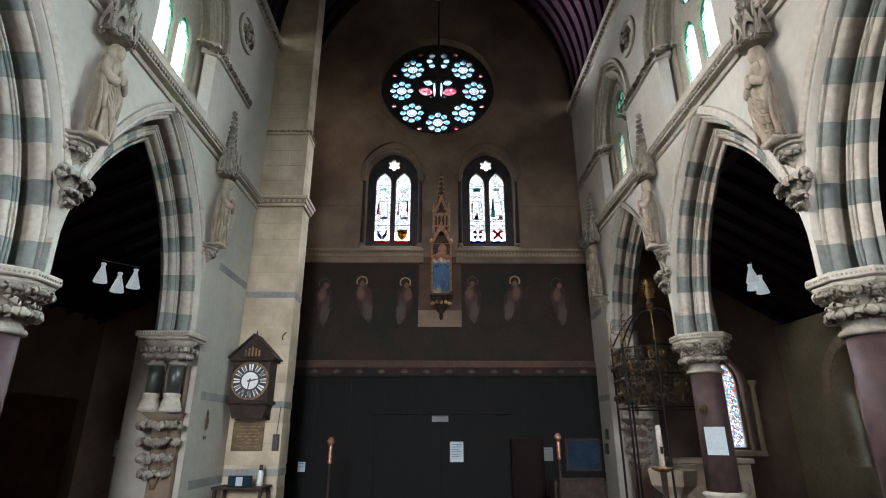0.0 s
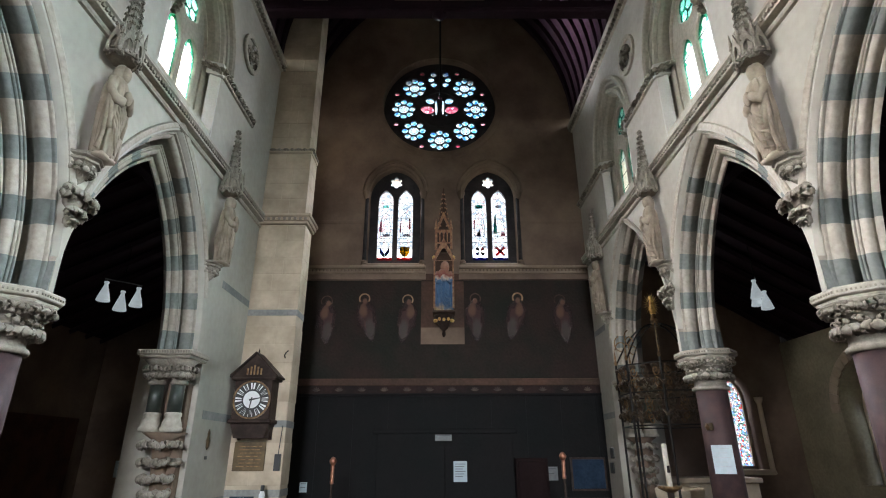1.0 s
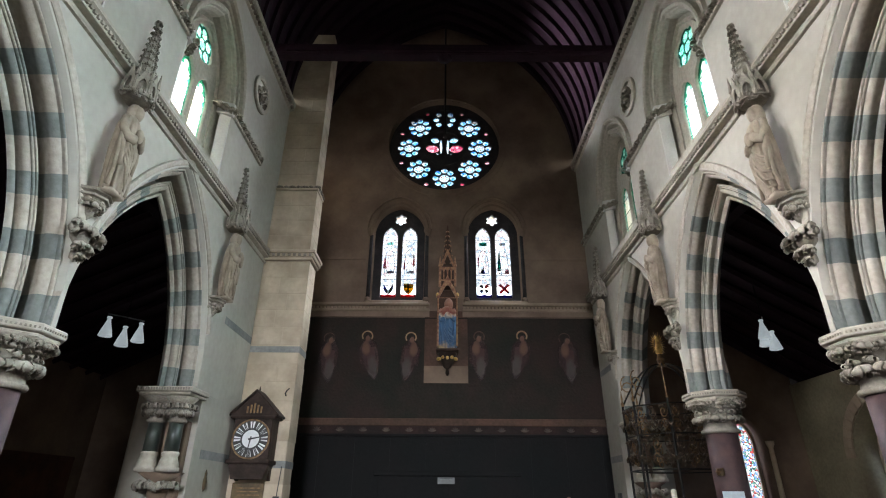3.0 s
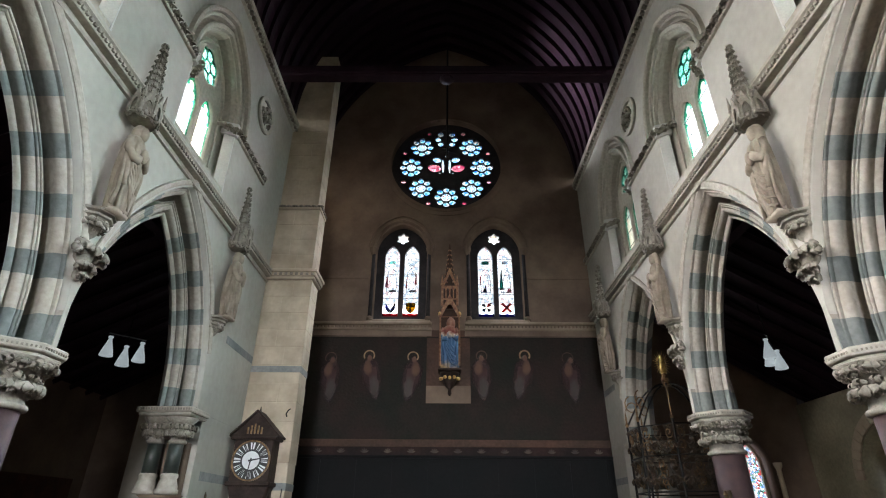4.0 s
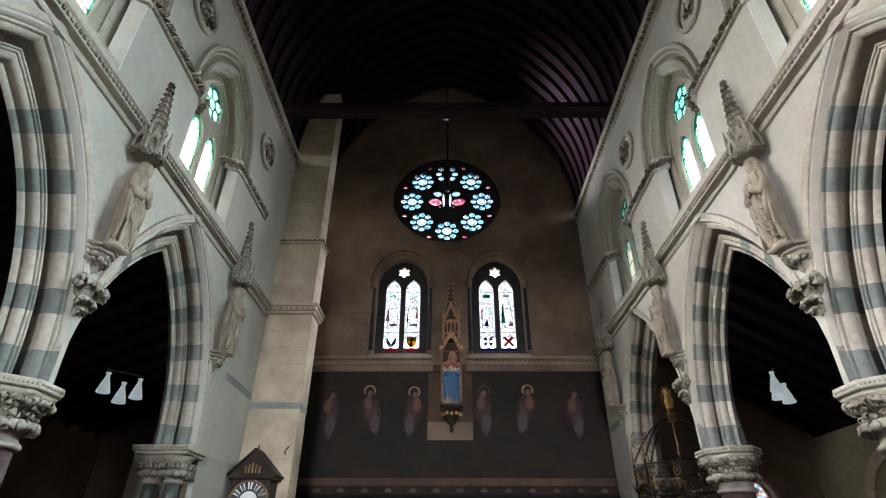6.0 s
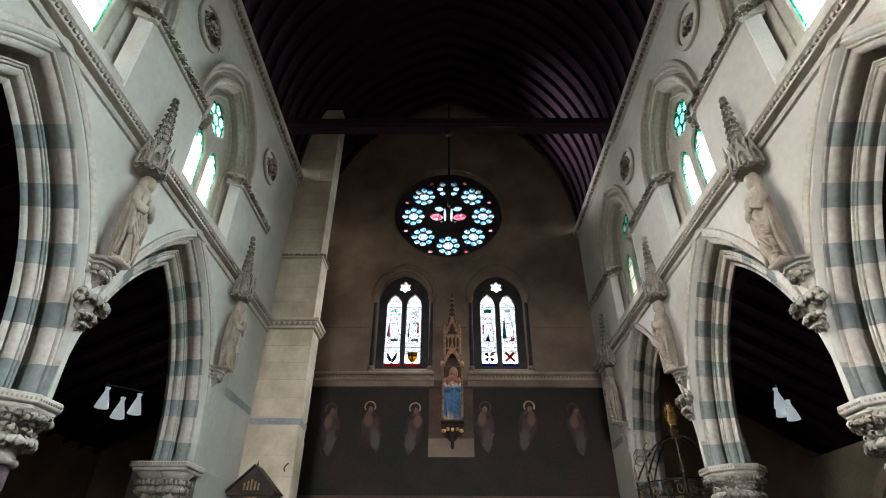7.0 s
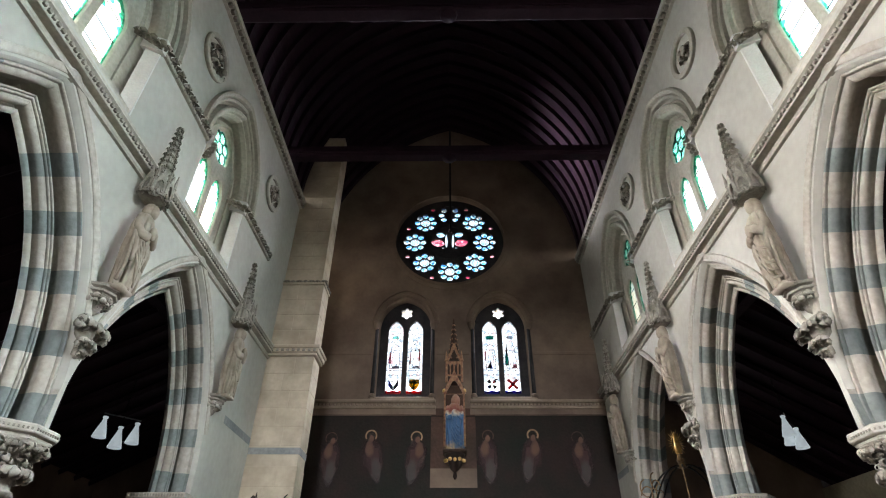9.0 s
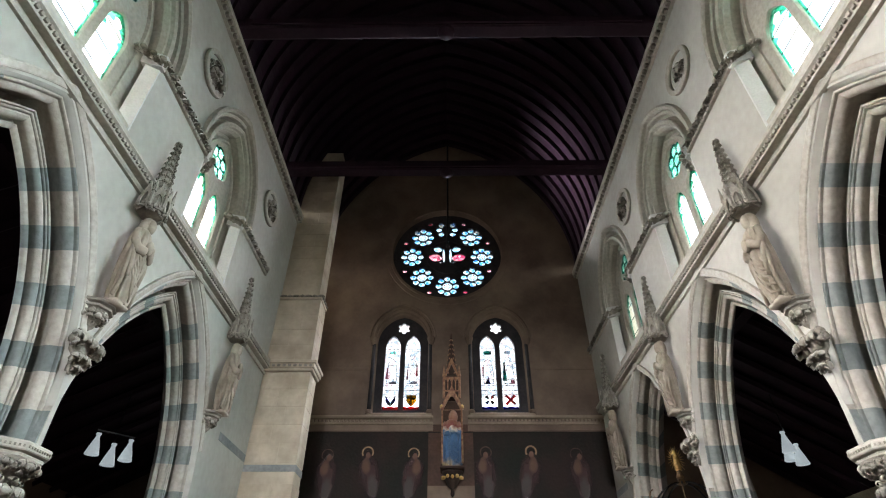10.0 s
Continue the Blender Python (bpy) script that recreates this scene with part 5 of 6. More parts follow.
cb = part("corbel", turned([(0.02, -0.62), (0.06, -0.56), (0.04, -0.46), (0.12, -0.40), (0.2, -0.25), (0.28, -0.10), (0.3, -0.06)], 14, (0, -0.22, 0)), M_WOOD, c, smooth=True)
for i in range(7):
    a = radians(-90 + 30 * i)
    part("gilt_boss", turned([(0.005, -0.045), (0.04, -0.03), (0.05, 0.0), (0.04, 0.03), (0.005, 0.045)], 10, (0.27 * math.sin(a), -0.22 - 0.27 * math.cos(a), -0.2 - 0.02 * (i % 2))), M_GOLD, c, smooth=True)
c.scale = (0.80, 0.8, 0.95)
tagged(c, "dark carved bracket with gilt bosses under the painted statue", "bracket")
c = place("painted_canopy", SX, DEND, 6.10)
for h in (-1, 1):
    part("shaft", turned([(0.035, -1.3), (0.03, 0.0), (0.05, 0.02), (0.05, 0.1)], 10, (h * 0.33, -0.45, 0)), M_GILT, c, "slender gilt shaft", smooth=True)
    part("boss", turned([(0.01, -0.02), (0.06, 0.03), (0.06, 0.08), (0.01, 0.12)], 10, (h * 0.35, -0.47, 0)), M_GOLD, c, smooth=True)
part("back", boxed(-0.33, 0.33, -0.06, 0, -1.3, 0.3), M_FRIEZE, c)
bm = plate([(-0.40, 0), (-0.30, 0), (0, 0.40), (0.30, 0), (0.40, 0), (0.03, 0.58), (-0.03, 0.58)], [], 0.06)
bm.transform(pose(0, -0.52, -0.02))
part("gable", bm, M_GILT, c, "gilt gable")
bm = plate(arch(0, 0.33, 0, 0.02, 0.42), [arch(0, 0.27, 0.002, 0.02, 0.33)], 0.05)
bm.transform(pose(0, -0.50, -0.03))
part("arch", bm, M_GILT, c)
part("tier", boxed(-0.24, 0.24, -0.42, 0, 0.33, 0.92, bevel=0.02), M_FRIEZE, c, "red and gilt upper tier")
for x in (-0.2, -0.07, 0.07, 0.2):
    bm = plate([(-0.075, 0), (0.075, 0), (0.075, 0.4), (-0.075, 0.4)], [arch(0, 0.045, 0.04, 0.24, 0.1, 5)], 0.03)
    bm.transform(pose(x, -0.45, 0.46))
    part("tracery_panel", bm, M_GILT, c)
for h in (-1, 1):
    part("pinnacle", turned([(0.05, 0.3), (0.05, 0.86), (0.07, 0.89), (0.01, 1.18)], 6, (h * 0.27, -0.40, 0)), M_GILT, c)
bm = plate([(-0.26, 0), (-0.19, 0), (0, 0.34), (0.19, 0), (0.26, 0), (0.02, 0.50), (-0.02, 0.50)], [], 0.05)
bm.transform(pose(0, -0.46, 0.88))
part("gable", bm, M_GILT, c)
sp_ = part("spire", turned([(0.22, 0.92), (0.12, 1.45), (0.02, 2.2)], 8, (0, -0.22, 0)), M_FRIEZE, c)
for j in range(8):
    for a in (-90, -30, 30, 90):
        part("crocket", turned([(0.004, -0.03), (0.03, 0.0), (0.004, 0.03)], 6, ((0.215 - 0.025 * j) * math.sin(radians(a)), -0.22 - (0.215 - 0.025 * j) * math.cos(radians(a)), 0.98 + 0.145 * j)), M_GILT, sp_)
c.scale = (0.70, 0.75, 0.95)
tagged(c, "gilt and red gabled spire canopy over the painted statue", "canopy")

# ---- clock on the pier ----
ck = place("wall_clock", -3.33, 10.1, 2.50)
part("case", boxed(-0.34, 0.34, -0.38, 0, -0.34, 0.36, bevel=0.015), M_WOOD, ck, "dark oak case")
part("base_moulding", boxed(-0.38, 0.38, -0.42, 0, -0.40, -0.33, bevel=0.015), M_WOOD, ck)
part("cornice", boxed(-0.40, 0.40, -0.44, 0, 0.34, 0.39, bevel=0.012), M_WOOD, ck)
bm = plate([(-0.40, 0), (0.40, 0), (0, 0.40)], [], 0.42)
bm.transform(pose(0, -0.42, 0.39))
part("pediment", bm, M_WOOD, ck)
for h in (-1, 1):
    bm = boxed(-0.03, 0.60, -0.46, 0.0, 0, 0.035, bevel=0.008)
    bm.transform(pose(0, 0, 0.80) @ Matrix.Diagonal((h, 1, 1, 1)) @ pose(0, 0, 0, 0, 45, 0))
    part("roof_board", bm, M_WOOD, ck)
for i in range(5):
    part("gable_slat", boxed(-0.12 + 0.06 * i - 0.012, -0.12 + 0.06 * i + 0.012, -0.445, -0.42, 0.43, 0.60 - abs(i - 2) * 0.03), M_BRASS, ck, "brass slat")
bm = turned([(0.005, 0.75), (0.02, 0.80), (0.015, 0.86), (0.004, 0.92)], 8, (0, -0.3, 0))
part("finial", bm, M_WOOD, ck)
d = plate(ring(0, 0, 0.315, 40), [], 0.02)
d.transform(pose(0, -0.40, 0))
dial = part("dial", d, M_DARKBOX, ck, "black dial with white hour marks")
d = plate(ring(0, 0, 0.33, 40), [ring(0, 0, 0.305, 40)], 0.03)
d.transform(pose(0, -0.415, 0))
part("bezel", d, M_BRASS, ck)
d = plate(ring(0, 0, 0.148, 32), [], 0.006)
d.transform(pose(0, -0.408, 0))
part("centre_disc", d, M_WHITE, dial)
for i in range(12):
    d = plate([(-0.026, 0.178), (0.026, 0.178), (0.044, 0.288), (-0.044, 0.288)], [], 0.006)
    d.transform(pose(0, -0.408, 0, 0, 30 * i, 0))
    part("hour_plate", d, M_WHITE, dial)
    for k in range((1, 2, 3, 2, 1, 2, 3, 3, 2, 1, 2, 2)[i]):
        n = (1, 2, 3, 2, 1, 2, 3, 3, 2, 1, 2, 2)[i]
        xx = (k - (n - 1) / 2) * 0.022
        d = plate([(xx - 0.008, 0.176), (xx + 0.008, 0.176), (xx + 0.010, 0.290), (xx - 0.010, 0.290)], [], 0.004)
        d.transform(pose(0, -0.412, 0, 0, 30 * i, 0))
        part("numeral", d, M_DARKBOX, dial)
for a, l, w in ((79, 0.17, 0.016), (188, 0.25, 0.012)):
    d = plate([(-w, -0.04), (w, -0.04), (w * 0.5, l), (-w * 0.5, l)], [], 0.004)
    d.transform(pose(0, -0.418, 0, 0, a, 0))
    part("pointer", d, M_DARKBOX, dial)
bm = plate([(-0.34, 0), (-0.26, -0.24), (0.26, -0.24), (0.34, 0)], [], 0.34)
bm.transform(pose(0, -0.36, -0.40))
part("bracket", bm, M_WOOD, ck)
for h in (-1, 1):
    bm = plate([(0, 0), (0.24, 0), (0.06, -0.22), (0, -0.26)], [], 0.06)
    bm.transform(pose(h * 0.28 - 0.03, 0, -0.40) @ pose(0, 0, 0, 0, 0, -90))
    part("side_bracket", bm, M_WOOD, ck)
tagged(ck, "dark oak wall clock with gabled top on a pier", "clock")
bm = bmesh.new()
tube(bm, [(-2.93, 10.1, 3.30), (-2.92, 10.0, 3.33), (-2.86, 9.88, 3.36), (-2.80, 9.80, 3.38)], 0.012)
tagged(part("wall_hook", bm, M_IRON), "small black iron hook on the pier", "hook")
pq = place("bronze_plaque", -3.38, 10.1, 1.57)
part("plate", boxed(-0.28, 0.28, -0.03, 0, -0.25, 0.24, bevel=0.008), M_BRONZE, pq)
for i in range(7):
    part("text_bar", boxed(-0.21 + 0.02 * (i % 3), 0.21 - 0.03 * (i % 2), -0.034, -0.028, 0.15 - 0.055 * i, 0.165 - 0.055 * i), M_BRASS, pq)
tagged(pq, "dull bronze memorial plaque below the clock", "plaque")
sw = place("switch_box", -2.87, 10.1, 1.46)
part("case", boxed(-0.055, 0.055, -0.06, 0, -0.14, 0.14, bevel=0.008), M_DARKBOX, sw)
bm = bmesh.new()
rod(bm, (0, -0.02, 0.14), (0.03, -0.02, 0.62), 0.008, 6)
part("cable", bm, M_DARKBOX, sw)
tagged(sw, "small dark electric box on the pier", "switch box")
co = place("wall_emblem", -W, 9.1, 1.82, 90)
part("figure", turned([(0.01, -0.16), (0.05, -0.12), (0.07, -0.02), (0.04, 0.06), (0.045, 0.1), (0.01, 0.16)], 10, squash=0.5), M_BRONZE, co, smooth=True)
part("tag", boxed(-0.04, 0.04, -0.01, 0.0, -0.30, -0.25), M_DARKBOX, co)
tagged(co, "small bronze emblem fixed to the plastered wall", "emblem")

# ---- west door, notices, boards ----
dr = place("door_west", 0.11, DEND - 0.06, 0)
for h in (-1, 1):
    part("leaf", boxed(0.0 if h > 0 else -1.52, 1.52 if h > 0 else 0.0, -0.05, 0, 0.02, 2.02, bevel=0.01), M_CURTAIN, dr)
part("frame", boxed(-1.62, 1.62, -0.07, 0, 2.02, 2.12, bevel=0.01), M_CURTAIN, dr)
tagged(dr, "blackish double doors in the panelling", "door", kind="structure")


def sheet(x, y, z, w, h, name, label, bars=6, turn=0, material=None):
    p = place(name, x, y, z, turn)
    part("sheet", boxed(-w / 2, w / 2, -0.004, 0, -h / 2, h / 2), material or M_PAPER, p)
    for i in range(bars):
        part("text_bar", boxed(-w * 0.38, w * (0.38 - 0.1 * (i % 3)), -0.006, -0.003, h * (0.36 - 0.72 * i / max(bars, 1)) - 0.006, h * (0.36 - 0.72 * i / max(bars, 1)) + 0.006), M_INK, p)
    return tagged(p, label, "notice")


M_SIGN = mat("grey_sign", (0.25, 0.26, 0.26), 0.6)
M_FAINT = mat("faint_grey_print", (0.55, 0.58, 0.60), 0.8)
sheet(0.45, DEND - 0.115, 1.23, 0.297, 0.42, "paper_notice", "white paper notice on the dark door", 6)
sheet(0.08, DEND - 0.135, 1.93, 0.37, 0.13, "door_sign", "small grey sign above the door", 1, 0, M_SIGN)
sheet(-2.98, DEND - 0.08, 0.92, 0.16, 0.2, "small_notice", "small white notice on dark panelling", 2)
sheet(2.42, DEND - 0.08, 1.18, 0.36, 0.28, "grey_notice", "greyish notice on dark panelling", 2, 0, M_SIGN)
nb = place("notice_board", 3.28, DEND - 0.06, 1.17)
part("board", boxed(-0.36, 0.36, -0.04, 0, -0.30, 0.30, bevel=0.008), M_BLUEC, nb)
for x0, x1, z0, z1 in ((-0.39, 0.39, 0.30, 0.34), (-0.39, 0.39, -0.34, -0.30), (-0.39, -0.35, -0.30, 0.30), (0.35, 0.39, -0.30, 0.30)):
    part("frame", boxed(x0, x1, -0.05, 0, z0, z1), M_WOOD, nb)
tagged(nb, "blue notice board in a dark frame", "notice board")
bx = place("red_cupboard", 2.0, DEND - 0.06, 0.5)
part("body", boxed(-0.35, 0.35, -0.30, 0, -0.5, 1.0, bevel=0.02), M_RED, bx)
part("door", boxed(-0.30, 0.30, -0.33, -0.30, -0.42, 0.94, bevel=0.01), M_RED, bx)
tagged(bx, "dark red cupboard against the west wall", "cupboard")


def staff(x, y, z):
    p = place("churchwarden_staff", x, y, 0)
    part("pole", turned([(0.02, 0.02), (0.018, z - 0.42)], 10), M_WOOD, p)
    part("grip", turned([(0.03, z - 0.44), (0.036, z - 0.40), (0.028, z - 0.38), (0.034, z - 0.3), (0.03, z - 0.22), (0.036, z - 0.16), (0.028, z - 0.14)], 12), M_COPPER, p, "turned copper collar", smooth=True)
    part("head", turned([(0.03, z - 0.14), (0.06, z - 0.09), (0.065, z - 0.06), (0.03, z - 0.01), (0.004, z)], 12), M_COPPER, p, "pointed copper head", smooth=True)
    part("stand", turned([(0.12, 0), (0.12, 0.03), (0.03, 0.06)], 14), M_IRON, p)
    return tagged(p, "dark wooden staff with pointed copper head", "staff", "churchwarden staffs")


staff(2.17, 10.0, 1.62)
staff(-1.87, 10.0, 1.55)
pw = place("pew", 2.6, 10.4, 0)
part("rail", boxed(-0.45, 0.45, -0.03, 0.03, 0.80, 0.85, bevel=0.01), M_WOOD, pw)
part("back", boxed(-0.45, 0.45, -0.02, 0.02, 0.10, 0.80), M_WOOD, pw)
part("seat", boxed(-0.45, 0.45, 0.02, 0.40, 0.42, 0.46), M_WOOD, pw)
for h in (-1, 1):
    part("bench_end", boxed(h * 0.45 - 0.03, h * 0.45 + 0.03, -0.05, 0.42, 0, 0.78, bevel=0.01), M_WOOD, pw)
tagged(pw, "short dark oak pew near the west wall", "pew")
tb = place("leaflet_table", -3.25, 9.72, 0)
part("tabletop", boxed(-0.42, 0.42, -0.28, 0.28, 0.74, 0.78, bevel=0.008), M_WOOD, tb)
for x in (-0.37, 0.37):
    for y in (-0.23, 0.23):
        part("leg", boxed(x - 0.025, x + 0.025, y - 0.025, y + 0.025, 0, 0.74), M_WOOD, tb)
tagged(tb, "small dark table beside the pier", "table")
lf = place("leaflet_rack", -3.3, 9.7, 0.78)
part("back", boxed(-0.2, 0.2, 0.0, 0.02, 0, 0.16), M_BLUEC, lf)
for i in range(3):
    part("leaflet", boxed(-0.19 + 0.13 * i, -0.08 + 0.13 * i, -0.03, -0.02, 0.0, 0.14), M_PAPER if i % 2 else M_BLUEC, lf)
tagged(lf, "rack of blue and white leaflets on a table", "leaflets")
cd = place("white_bottle", -2.98, 9.75, 0.78)
part("body", turned([(0.05, 0), (0.05, 0.18), (0.03, 0.24)], 12), M_WHITE, cd, smooth=True)
part("cap", turned([(0.03, 0.24), (0.035, 0.25), (0.03, 0.33)], 10), M_DARKBOX, cd)
tagged(cd, "white bottle with dark cap on a table", "bottle")

# ---- aisles ----
# The arched opening is an unseen addition for the aisle fill lamp.
bm = plate([(BACK, 0), (DEND, 0), (DEND, 4.4), (BACK, 4.4)], [arch(1.6, 0.8, 1.2, 2.6, 0.9)], 0.4)
bm.transform(side(-1, 8.0))
tagged(part("wall_aisle_south", bm, M_BROWN), "dark stone aisle wall", "wall", kind="structure")
tagged(part("wall_aisle_south_west", boxed(-8.4, -W - T, DEND, DEND + 0.5, 0, 7), M_BROWN), "dark stone aisle end wall", "wall", kind="structure")
tagged(part("wall_aisle_south_east", boxed(-8.4, -W - T, BACK - 0.5, BACK, 0, 7), M_BROWN), "dark stone aisle end wall", "wall", kind="structure")
tagged(part("wall_aisle_north_east", boxed(W + T, 8.6, BACK - 0.5, BACK, 0, 7), M_BROWN), "dark stone aisle end wall", "wall", kind="structure")
AISLE_WIN = (3.35, 10.25)
bm = plate([(BACK, 0), (DEND + 0.5, 0), (DEND + 0.5, 4.05), (BACK, 4.05)], [arch(y, 0.95, 1.0, 2.35, 1.0) for y in AISLE_WIN], 0.8)
bm.transform(side(1, 8.2))
M_OCHRE = mat("ochre_plaster", (0.252, 0.217, 0.146), 0.9, (0.171, 0.146, 0.096), 0.9)
tagged(part("wall_aisle_north", bm, M_OCHRE), "ochre plastered aisle wall with arched windows", "wall", kind="structure")
bm = plate([(W + T, 0), (8.25, 0), (8.25, 4.35), (W + T, 6.85)], [arch(6.92, 0.37, 1.25, 2.75, 0.6)], 0.5)
bm.transform(pose(0, DEND, 0))
tagged(part("wall_aisle_north_west", bm, M_BROWN), "brown stone aisle end wall with one lancet", "wall", kind="structure")


def aisle_window(m, half, foot, spring, rise, material, label):
    w = new("window_aisle")
    w.matrix_world = m
    bm = plate(arch(0, half + 0.01, foot, spring, rise), [arch(-half / 2, half / 2 - 0.05, foot + 0.08, spring - 0.1, 0.4), arch(half / 2, half / 2 - 0.05, foot + 0.08, spring - 0.1, 0.4)] if half > 0.5 else [arch(0, half - 0.05, foot + 0.06, spring, rise - 0.05)], 0.1)
    part("frame", bm, M_PIER, w)
    bm = plate(arch(0, half - 0.02, foot + 0.02, spring, rise - 0.03), [], 0.006)
    bm.transform(pose(0, 0.05, 0))
    part("pane", bm, material, w).visible_shadow = False
    for h in (-1, 1):
        if half > 0.5:
            continue
        part("jamb_shaft", turned([(0.09, foot - 0.1), (0.06, foot), (0.055, spring - 0.1), (0.09, spring - 0.02), (0.1, spring + 0.05)], 14, (h * (half + 0.12), -0.36, 0)), M_PIER, w, smooth=True)
    part("sill", boxed(-half - 0.15, half + 0.15, -0.45, 0.1, foot - 0.12, foot, bevel=0.02), M_PIER, w)
    return tagged(w, label, "window", kind="structure")


aisle_window(pose(6.92, DEND + 0.36, 0), 0.37, 1.25, 2.75, 0.6, G_MIX, "narrow many-coloured stained glass lancet")
for y in AISLE_WIN:
    aisle_window(Matrix(((0, 1, 0, 8.66), (-1, 0, 0, y), (0, 0, 1, 0), (0, 0, 0, 1))), 0.95, 1.0, 2.35, 1.0, G_MIXB, "two-light blue stained glass aisle window")
    bm = bmesh.new()
    r = (0.95 ** 2 + 1.0) / 1.9
    for h in (-1, 1):
        for i in range(9):
            a0, a1 = [math.acos((r - 0.95) / (r + 0.1)) * (i + e) / 9 for e in (0.04, 0.96)]
            q = [(h * (-(r - 0.95) + (r + u) * math.cos(a)), 2.35 + (r + u) * math.sin(a)) for a, u in ((a0, 0.02), (a1, 0.02), (a1, 0.24), (a0, 0.24))]
            part("voussoir", (lambda b: (b.transform(Matrix(((0, 1, 0, 8.16), (-1, 0, 0, y), (0, 0, 1, 0), (0, 0, 0, 1)))), b)[1])(plate(q if h > 0 else q[::-1], [], 0.06)), M_BUFF, bpy.data.objects["wall_aisle_north"])
    bm.free()

for s, xo, zo in ((1, 8.7, 3.95), (-1, -8.5, 3.9)):
    bm = bmesh.new()
    xi = s * (W + T - 0.01)
    zi = 6.4 if s > 0 else 5.8
    v = [bm.verts.new(p) for p in ((xi, BACK - 0.4, zi), (xi, DEND + 0.5, zi), (xo, DEND + 0.5, zo), (xo, BACK - 0.4, zo), (xi, BACK - 0.4, zi + 0.15), (xi, DEND + 0.5, zi + 0.15), (xo, DEND + 0.5, zo + 0.15), (xo, BACK - 0.4, zo + 0.15))]
    for f in ((0, 1, 2, 3), (4, 7, 6, 5), (0, 4, 5, 1), (1, 5, 6, 2), (2, 6, 7, 3), (3, 7, 4, 0)):
        bm.faces.new([v[i] for i in f])
    ro = tagged(part("ceiling_aisle", bm, M_RAFTER), "dark boarded lean-to aisle roof", "ceiling", kind="structure")
    bm = bmesh.new()
    y = BACK + 0.2
    while y < DEND:
        a, b = Vector((xi, y, zi - 0.06)), Vector((xo, y, zo - 0.06))
        rod(bm, a, b, 0.06, 4)
        y += 0.55
    tagged(part("rafter", bm, M_RAFTER, ro), kind="stuff")

M_DOORW = mat("reddish_oak", (0.10, 0.045, 0.03), 0.6, (0.06, 0.03, 0.02), 3)
vd = place("vestry_screen", -7.96, 10.6, 0, -90)
part("panel", boxed(-1.6, 1.6, 0.0, 0.04, 0, 2.25), M_DOORW, vd)
for i in range(6):
    part("stile", boxed(-1.6 + 0.62 * i, -1.52 + 0.62 * i, -0.03, 0.0, 0, 2.25, bevel=0.008), M_DOORW, vd)
part("top_rail", boxed(-1.62, 1.62, -0.05, 0.04, 2.25, 2.34, bevel=0.01), M_DOORW, vd)
tagged(vd, "reddish oak panelled screen along the aisle wall", "screen")
sheet(-7.0, DEND - 0.02, 1.3, 0.4, 0.34, "aisle_notice", "pale notice in the dark aisle", 2)


def pendant(x, y, z, turn):
    """Three white conical shades under a bar."""
    p = place("pendant_lamp", x, y, z, turn)
    bm = bmesh.new()
    rod(bm, (-0.36, 0, 0.32), (0.36, 0, 0.28), 0.014, 8)
    part("bar", bm, M_SIGN, p)
    bm = bmesh.new()
    rod(bm, (0, 0, 0.28), (0, 0, 1.15), 0.012, 6)
    part("stem", bm, M_IRON, p)
    for dx, dy, dz in ((-0.31, 0.04, 0.03), (0.02, -0.13, -0.16), (0.31, 0.04, 0.0)):
        bm = turned([(0.13, -0.17), (0.136, -0.16), (0.098, -0.02), (0.048, 0.13), (0.036, 0.19), (0.052, 0.21), (0.048, 0.24), (0.02, 0.245)], 20, (dx, dy, dz))
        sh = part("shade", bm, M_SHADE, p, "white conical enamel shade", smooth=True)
        bm = bmesh.new()
        rod(bm, (dx, dy, dz + 0.24), (dx, dy * 0.2, 0.29), 0.008, 6)
        part("wire", bm, M_IRON, sh)
    p.scale = (0.8, 0.8, 0.84)
    return tagged(p, "pendant lamp with three white conical shades", "lamp", "aisle pendant lamps")


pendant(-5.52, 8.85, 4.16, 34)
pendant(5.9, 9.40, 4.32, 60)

# gilded rayed figure high in the aisle
gf = place("gilded_aureole", 4.23, 10.2, 4.36)
bm = turned([(0.02, -0.30), (0.08, -0.28), (0.09, -0.1), (0.07, 0.08), (0.05, 0.13), (0.06, 0.18), (0.05, 0.23), (0.005, 0.26)], 14, squash=0.6)
part("figure", bm, M_GOLD, gf, smooth=True)
for i in range(24):
    a = 2 * math.pi * i / 24
    l = 0.30 + 0.05 * (i % 2)
    bm = bmesh.new()
    rod(bm, (0.1 * math.cos(a), 0.03, 0.16 * math.sin(a)), (0.62 * l * math.cos(a), 0.03, l * 1.05 * math.sin(a)), 0.018, 5, 0.003)
    part("ray", bm, M_GOLD, gf)
bm = bmesh.new()
rod(bm, (0, 0, -0.27), (0, 0, -0.20), 0.03, 8)
part("foot", bm, M_IRON, gf)
gf.scale = (0.78, 0.78, 0.70)
tagged(gf, "small gilded figure with radiating rays above the font cage", "carving")

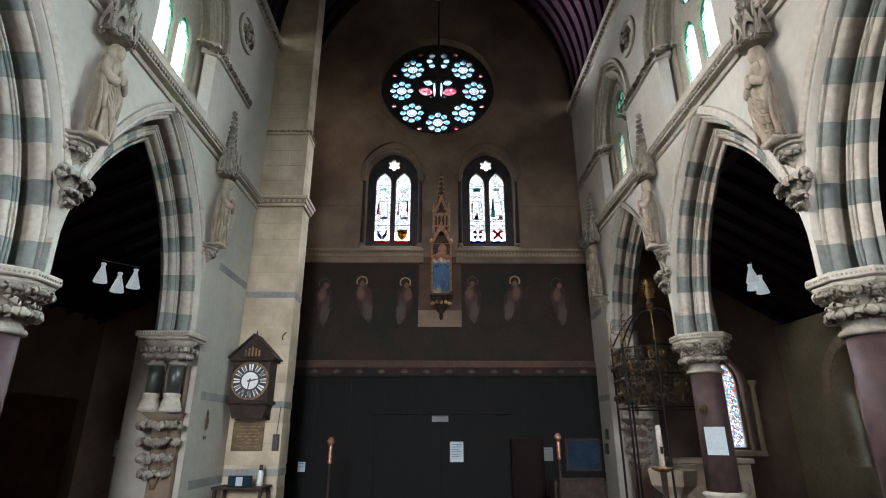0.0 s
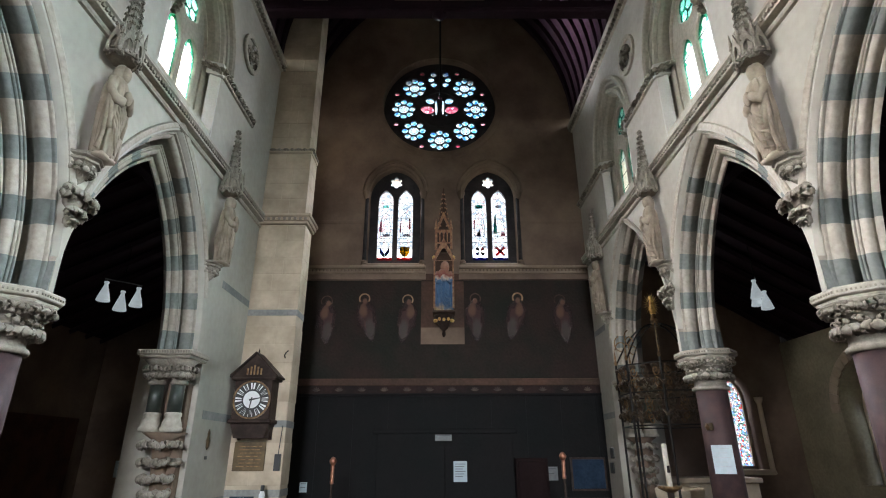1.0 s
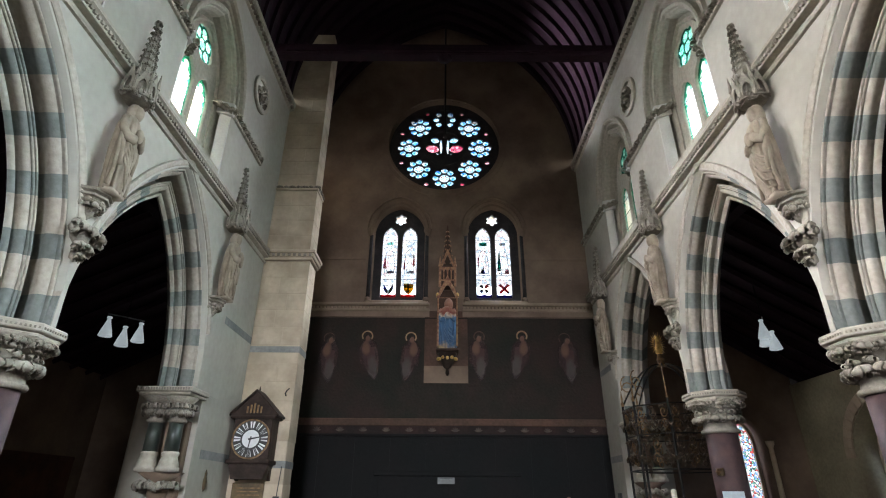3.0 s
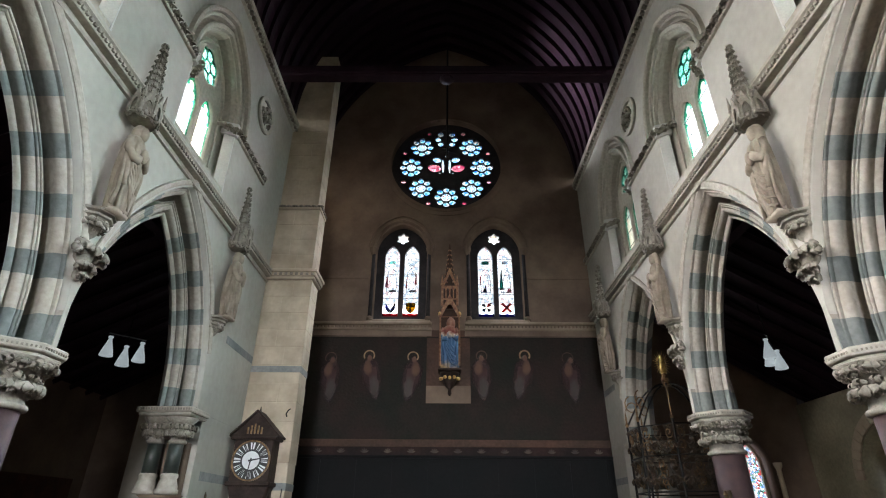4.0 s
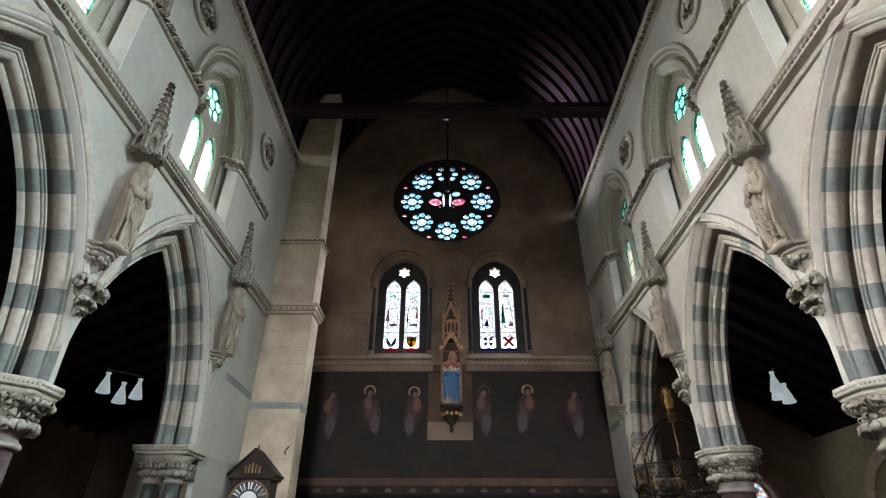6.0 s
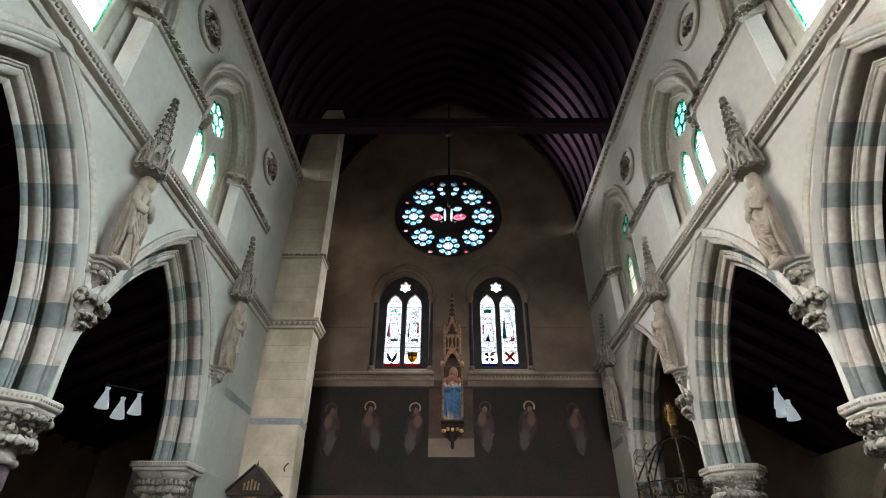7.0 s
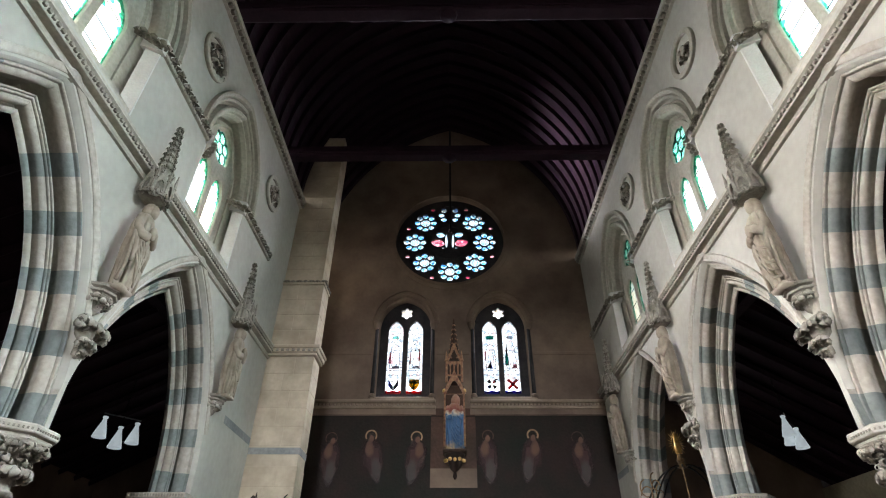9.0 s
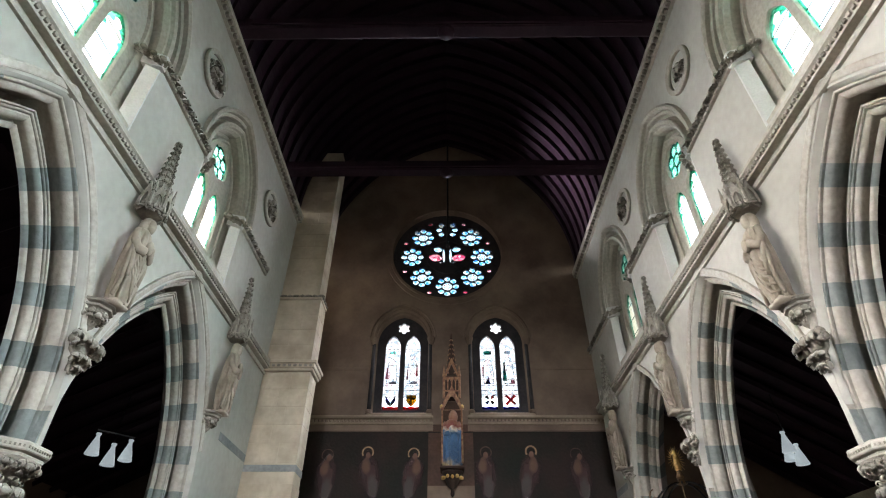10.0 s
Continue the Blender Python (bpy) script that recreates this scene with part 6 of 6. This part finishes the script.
# wrought iron font cage
M_GOLDD = mat("dull_gilt_iron", (0.1000, 0.0650, 0.0350), 0.45, (0.0300, 0.0200, 0.0150), 18, metal=0.6)
GILT_LEAF = leaf_mesh("gilt_leaf", SPREAD)
GILT_LEAF.materials.clear()
GILT_LEAF.materials.append(M_GOLDD)
fc = place("iron_font_cage", 4.23, 10.2, 0)
R8 = 0.82
for i in range(8):
    a = math.pi / 8 + i * math.pi / 4
    x, y = R8 * math.cos(a), R8 * math.sin(a)
    bm = bmesh.new()
    rod(bm, (x, y, 0), (x, y, 3.2), 0.022, 8)
    po = part("post", bm, M_IRON, fc)
    bm = turned([(0.02, 3.2), (0.035, 3.24), (0.015, 3.3), (0.02, 3.36), (0.003, 3.5)], 8, (x, y, 0))
    part("finial", bm, M_BRASS, po)
    a2 = a + math.pi / 4
    x2, y2 = R8 * math.cos(a2), R8 * math.sin(a2)
    P = lambda t, z: (x + (x2 - x) * t, y + (y2 - y) * t, z)
    for z in (0.35, 2.05, 2.62, 3.12):
        bm = bmesh.new()
        rod(bm, P(0, z), P(1, z), 0.012, 6)
        part("rail", bm, M_IRON, fc)
    for row, (z0, z1) in enumerate(((2.08, 2.60), (2.65, 3.1))):
        for k in range(3):
            bm = bmesh.new()
            c0, zc, h = (k + 0.5) / 3, (z0 + z1) / 2, (z1 - z0) / 2
            for sgn in (-1, 1):
                pts = []
                for q in range(16):
                    th = q / 15 * 3.6 * math.pi / 1.3
                    rr = h * 0.52 * (1 - q / 17)
                    pts.append(P(c0 + sgn * rr * math.cos(th) / 0.63 * 0.6, zc + sgn * (h * 0.48 - rr * math.sin(th) * 0.9)))
                tube(bm, pts, 0.011, 5)
            sc_ = part("scroll", bm, M_BRASS if (k + row) % 2 else M_GOLDD, fc)
            for q in range(3):
                leaf(GILT_LEAF, sc_, Matrix.Translation(P(c0 + (q - 1) * 0.09, zc + (0.16 if q == 1 else -0.12))) @ pose(0, 0, 0, 0, 50 * (q - 1), math.degrees(a) + 112), 0.12)
    bm = bmesh.new()
    tube(bm, [(x * (1 - t) ** 0.8, y * (1 - t) ** 0.8, 3.2 + 0.75 * math.sin(t * math.pi / 2)) for t in [j / 8 for j in range(9)]], 0.016, 6)
    part("dome_rib", bm, M_IRON, fc)
    bm = bmesh.new()
    tube(bm, [(x * (0.86 + 0.12 * math.cos(t)), y * (0.86 + 0.12 * math.cos(t)), 3.5 + 0.12 * math.sin(t) + 0.02 * t) for t in [j * 0.6 for j in range(14)]], 0.012, 5)
    part("crest_scroll", bm, M_BRASS, fc)
part("crown", turned([(0.02, 3.9), (0.10, 3.93), (0.06, 4.0), (0.08, 4.05), (0.01, 4.2)], 10), M_BRASS, fc)
tagged(fc, "ornate wrought iron font cage with scrollwork", "ironwork")
ft = place("stone_font", 4.23, 10.2, 0)
part("bowl", turned([(0.18, 0.5), (0.22, 0.6), (0.40, 0.75), (0.44, 1.0), (0.42, 1.02), (0.34, 0.9)], 8), M_PIER, ft)
part("stem", turned([(0.32, 0), (0.30, 0.1), (0.18, 0.2), (0.18, 0.5)], 8), M_PIER, ft)
tagged(ft, "octagonal stone font inside the iron cage", "font")
tc_ = place("tomb_chest", 5.6, 12.1, 0)
part("body", boxed(-0.9, 0.9, -0.4, 0.4, 0, 1.02, bevel=0.02), M_PIER, tc_)
part("lid", boxed(-0.96, 0.96, -0.46, 0.42, 1.02, 1.12, bevel=0.02), M_PIER, tc_)
for i in range(4):
    bm = plate(ring(-0.66 + 0.44 * i, 0.55, 0.19, 20), [foil(-0.66 + 0.44 * i, 0.55, 0.15, 4, 0.3)], 0.03)
    bm.transform(pose(0, -0.43, 0))
    part("quatrefoil", bm, M_PIER, tc_)
tagged(tc_, "stone tomb chest with quatrefoil panels", "tomb")
ca = place("paschal_candle", 3.43, 8.6, 0)
part("stand_foot", turned([(0.2, 0), (0.2, 0.04), (0.05, 0.1)], 14), M_WOOD, ca)
part("stem", turned([(0.04, 0.1), (0.05, 0.5), (0.035, 0.6), (0.05, 1.05)], 12), M_WOOD, ca, smooth=True)
part("pan", turned([(0.05, 1.05), (0.17, 1.10), (0.18, 1.14), (0.06, 1.13)], 16), M_BRASS, ca, smooth=True)
part("candle", turned([(0.042, 1.12), (0.038, 1.72), (0.01, 1.73)], 14), M_WAX, ca, "tall ivory candle", smooth=True)
part("emblem", boxed(-0.02, 0.02, -0.046, -0.038, 1.32, 1.42), M_RED, ca)
tagged(ca, "tall ivory candle on a turned stand", "candle")
ns = place("column_notice", W + 0.37 - 0.101, 8.22 - 0.200, 1.51, -26.6)
part("sheet", boxed(-0.135, 0.135, -0.02, -0.014, -0.19, 0.19), M_PAPER, ns)
for i in range(5):
    part("text_bar", boxed(-0.10, 0.10 - 0.04 * (i % 2), -0.023, -0.019, 0.14 - 0.06 * i, 0.15 - 0.06 * i), M_FAINT, ns)
tagged(ns, "white notice sheet taped to a granite column", "notice")
for i, (y, z) in enumerate(((12.2, 1.6), (12.3, 1.3))):
    tagged(part("wall_box", boxed(W - 0.05, W, y - 0.08, y + 0.08, z - 0.11, z + 0.11, bevel=0.01), M_DARKBOX), "small dark box on the plastered wall", "switch box", "wall boxes")
kn = place("column_fitting", W + 0.37 - 0.20, 8.22 - 0.15, 1.95, -50)
part("plate", turned([(0.05, -0.05), (0.06, 0), (0.05, 0.05)], 12), M_BRONZE, kn)
part("knob", turned([(0.01, -0.04), (0.035, 0), (0.01, 0.04)], 10, (0.0, -0.06, 0)), M_BRASS, kn)
tagged(kn, "small bronze fitting on a granite column", "fitting")
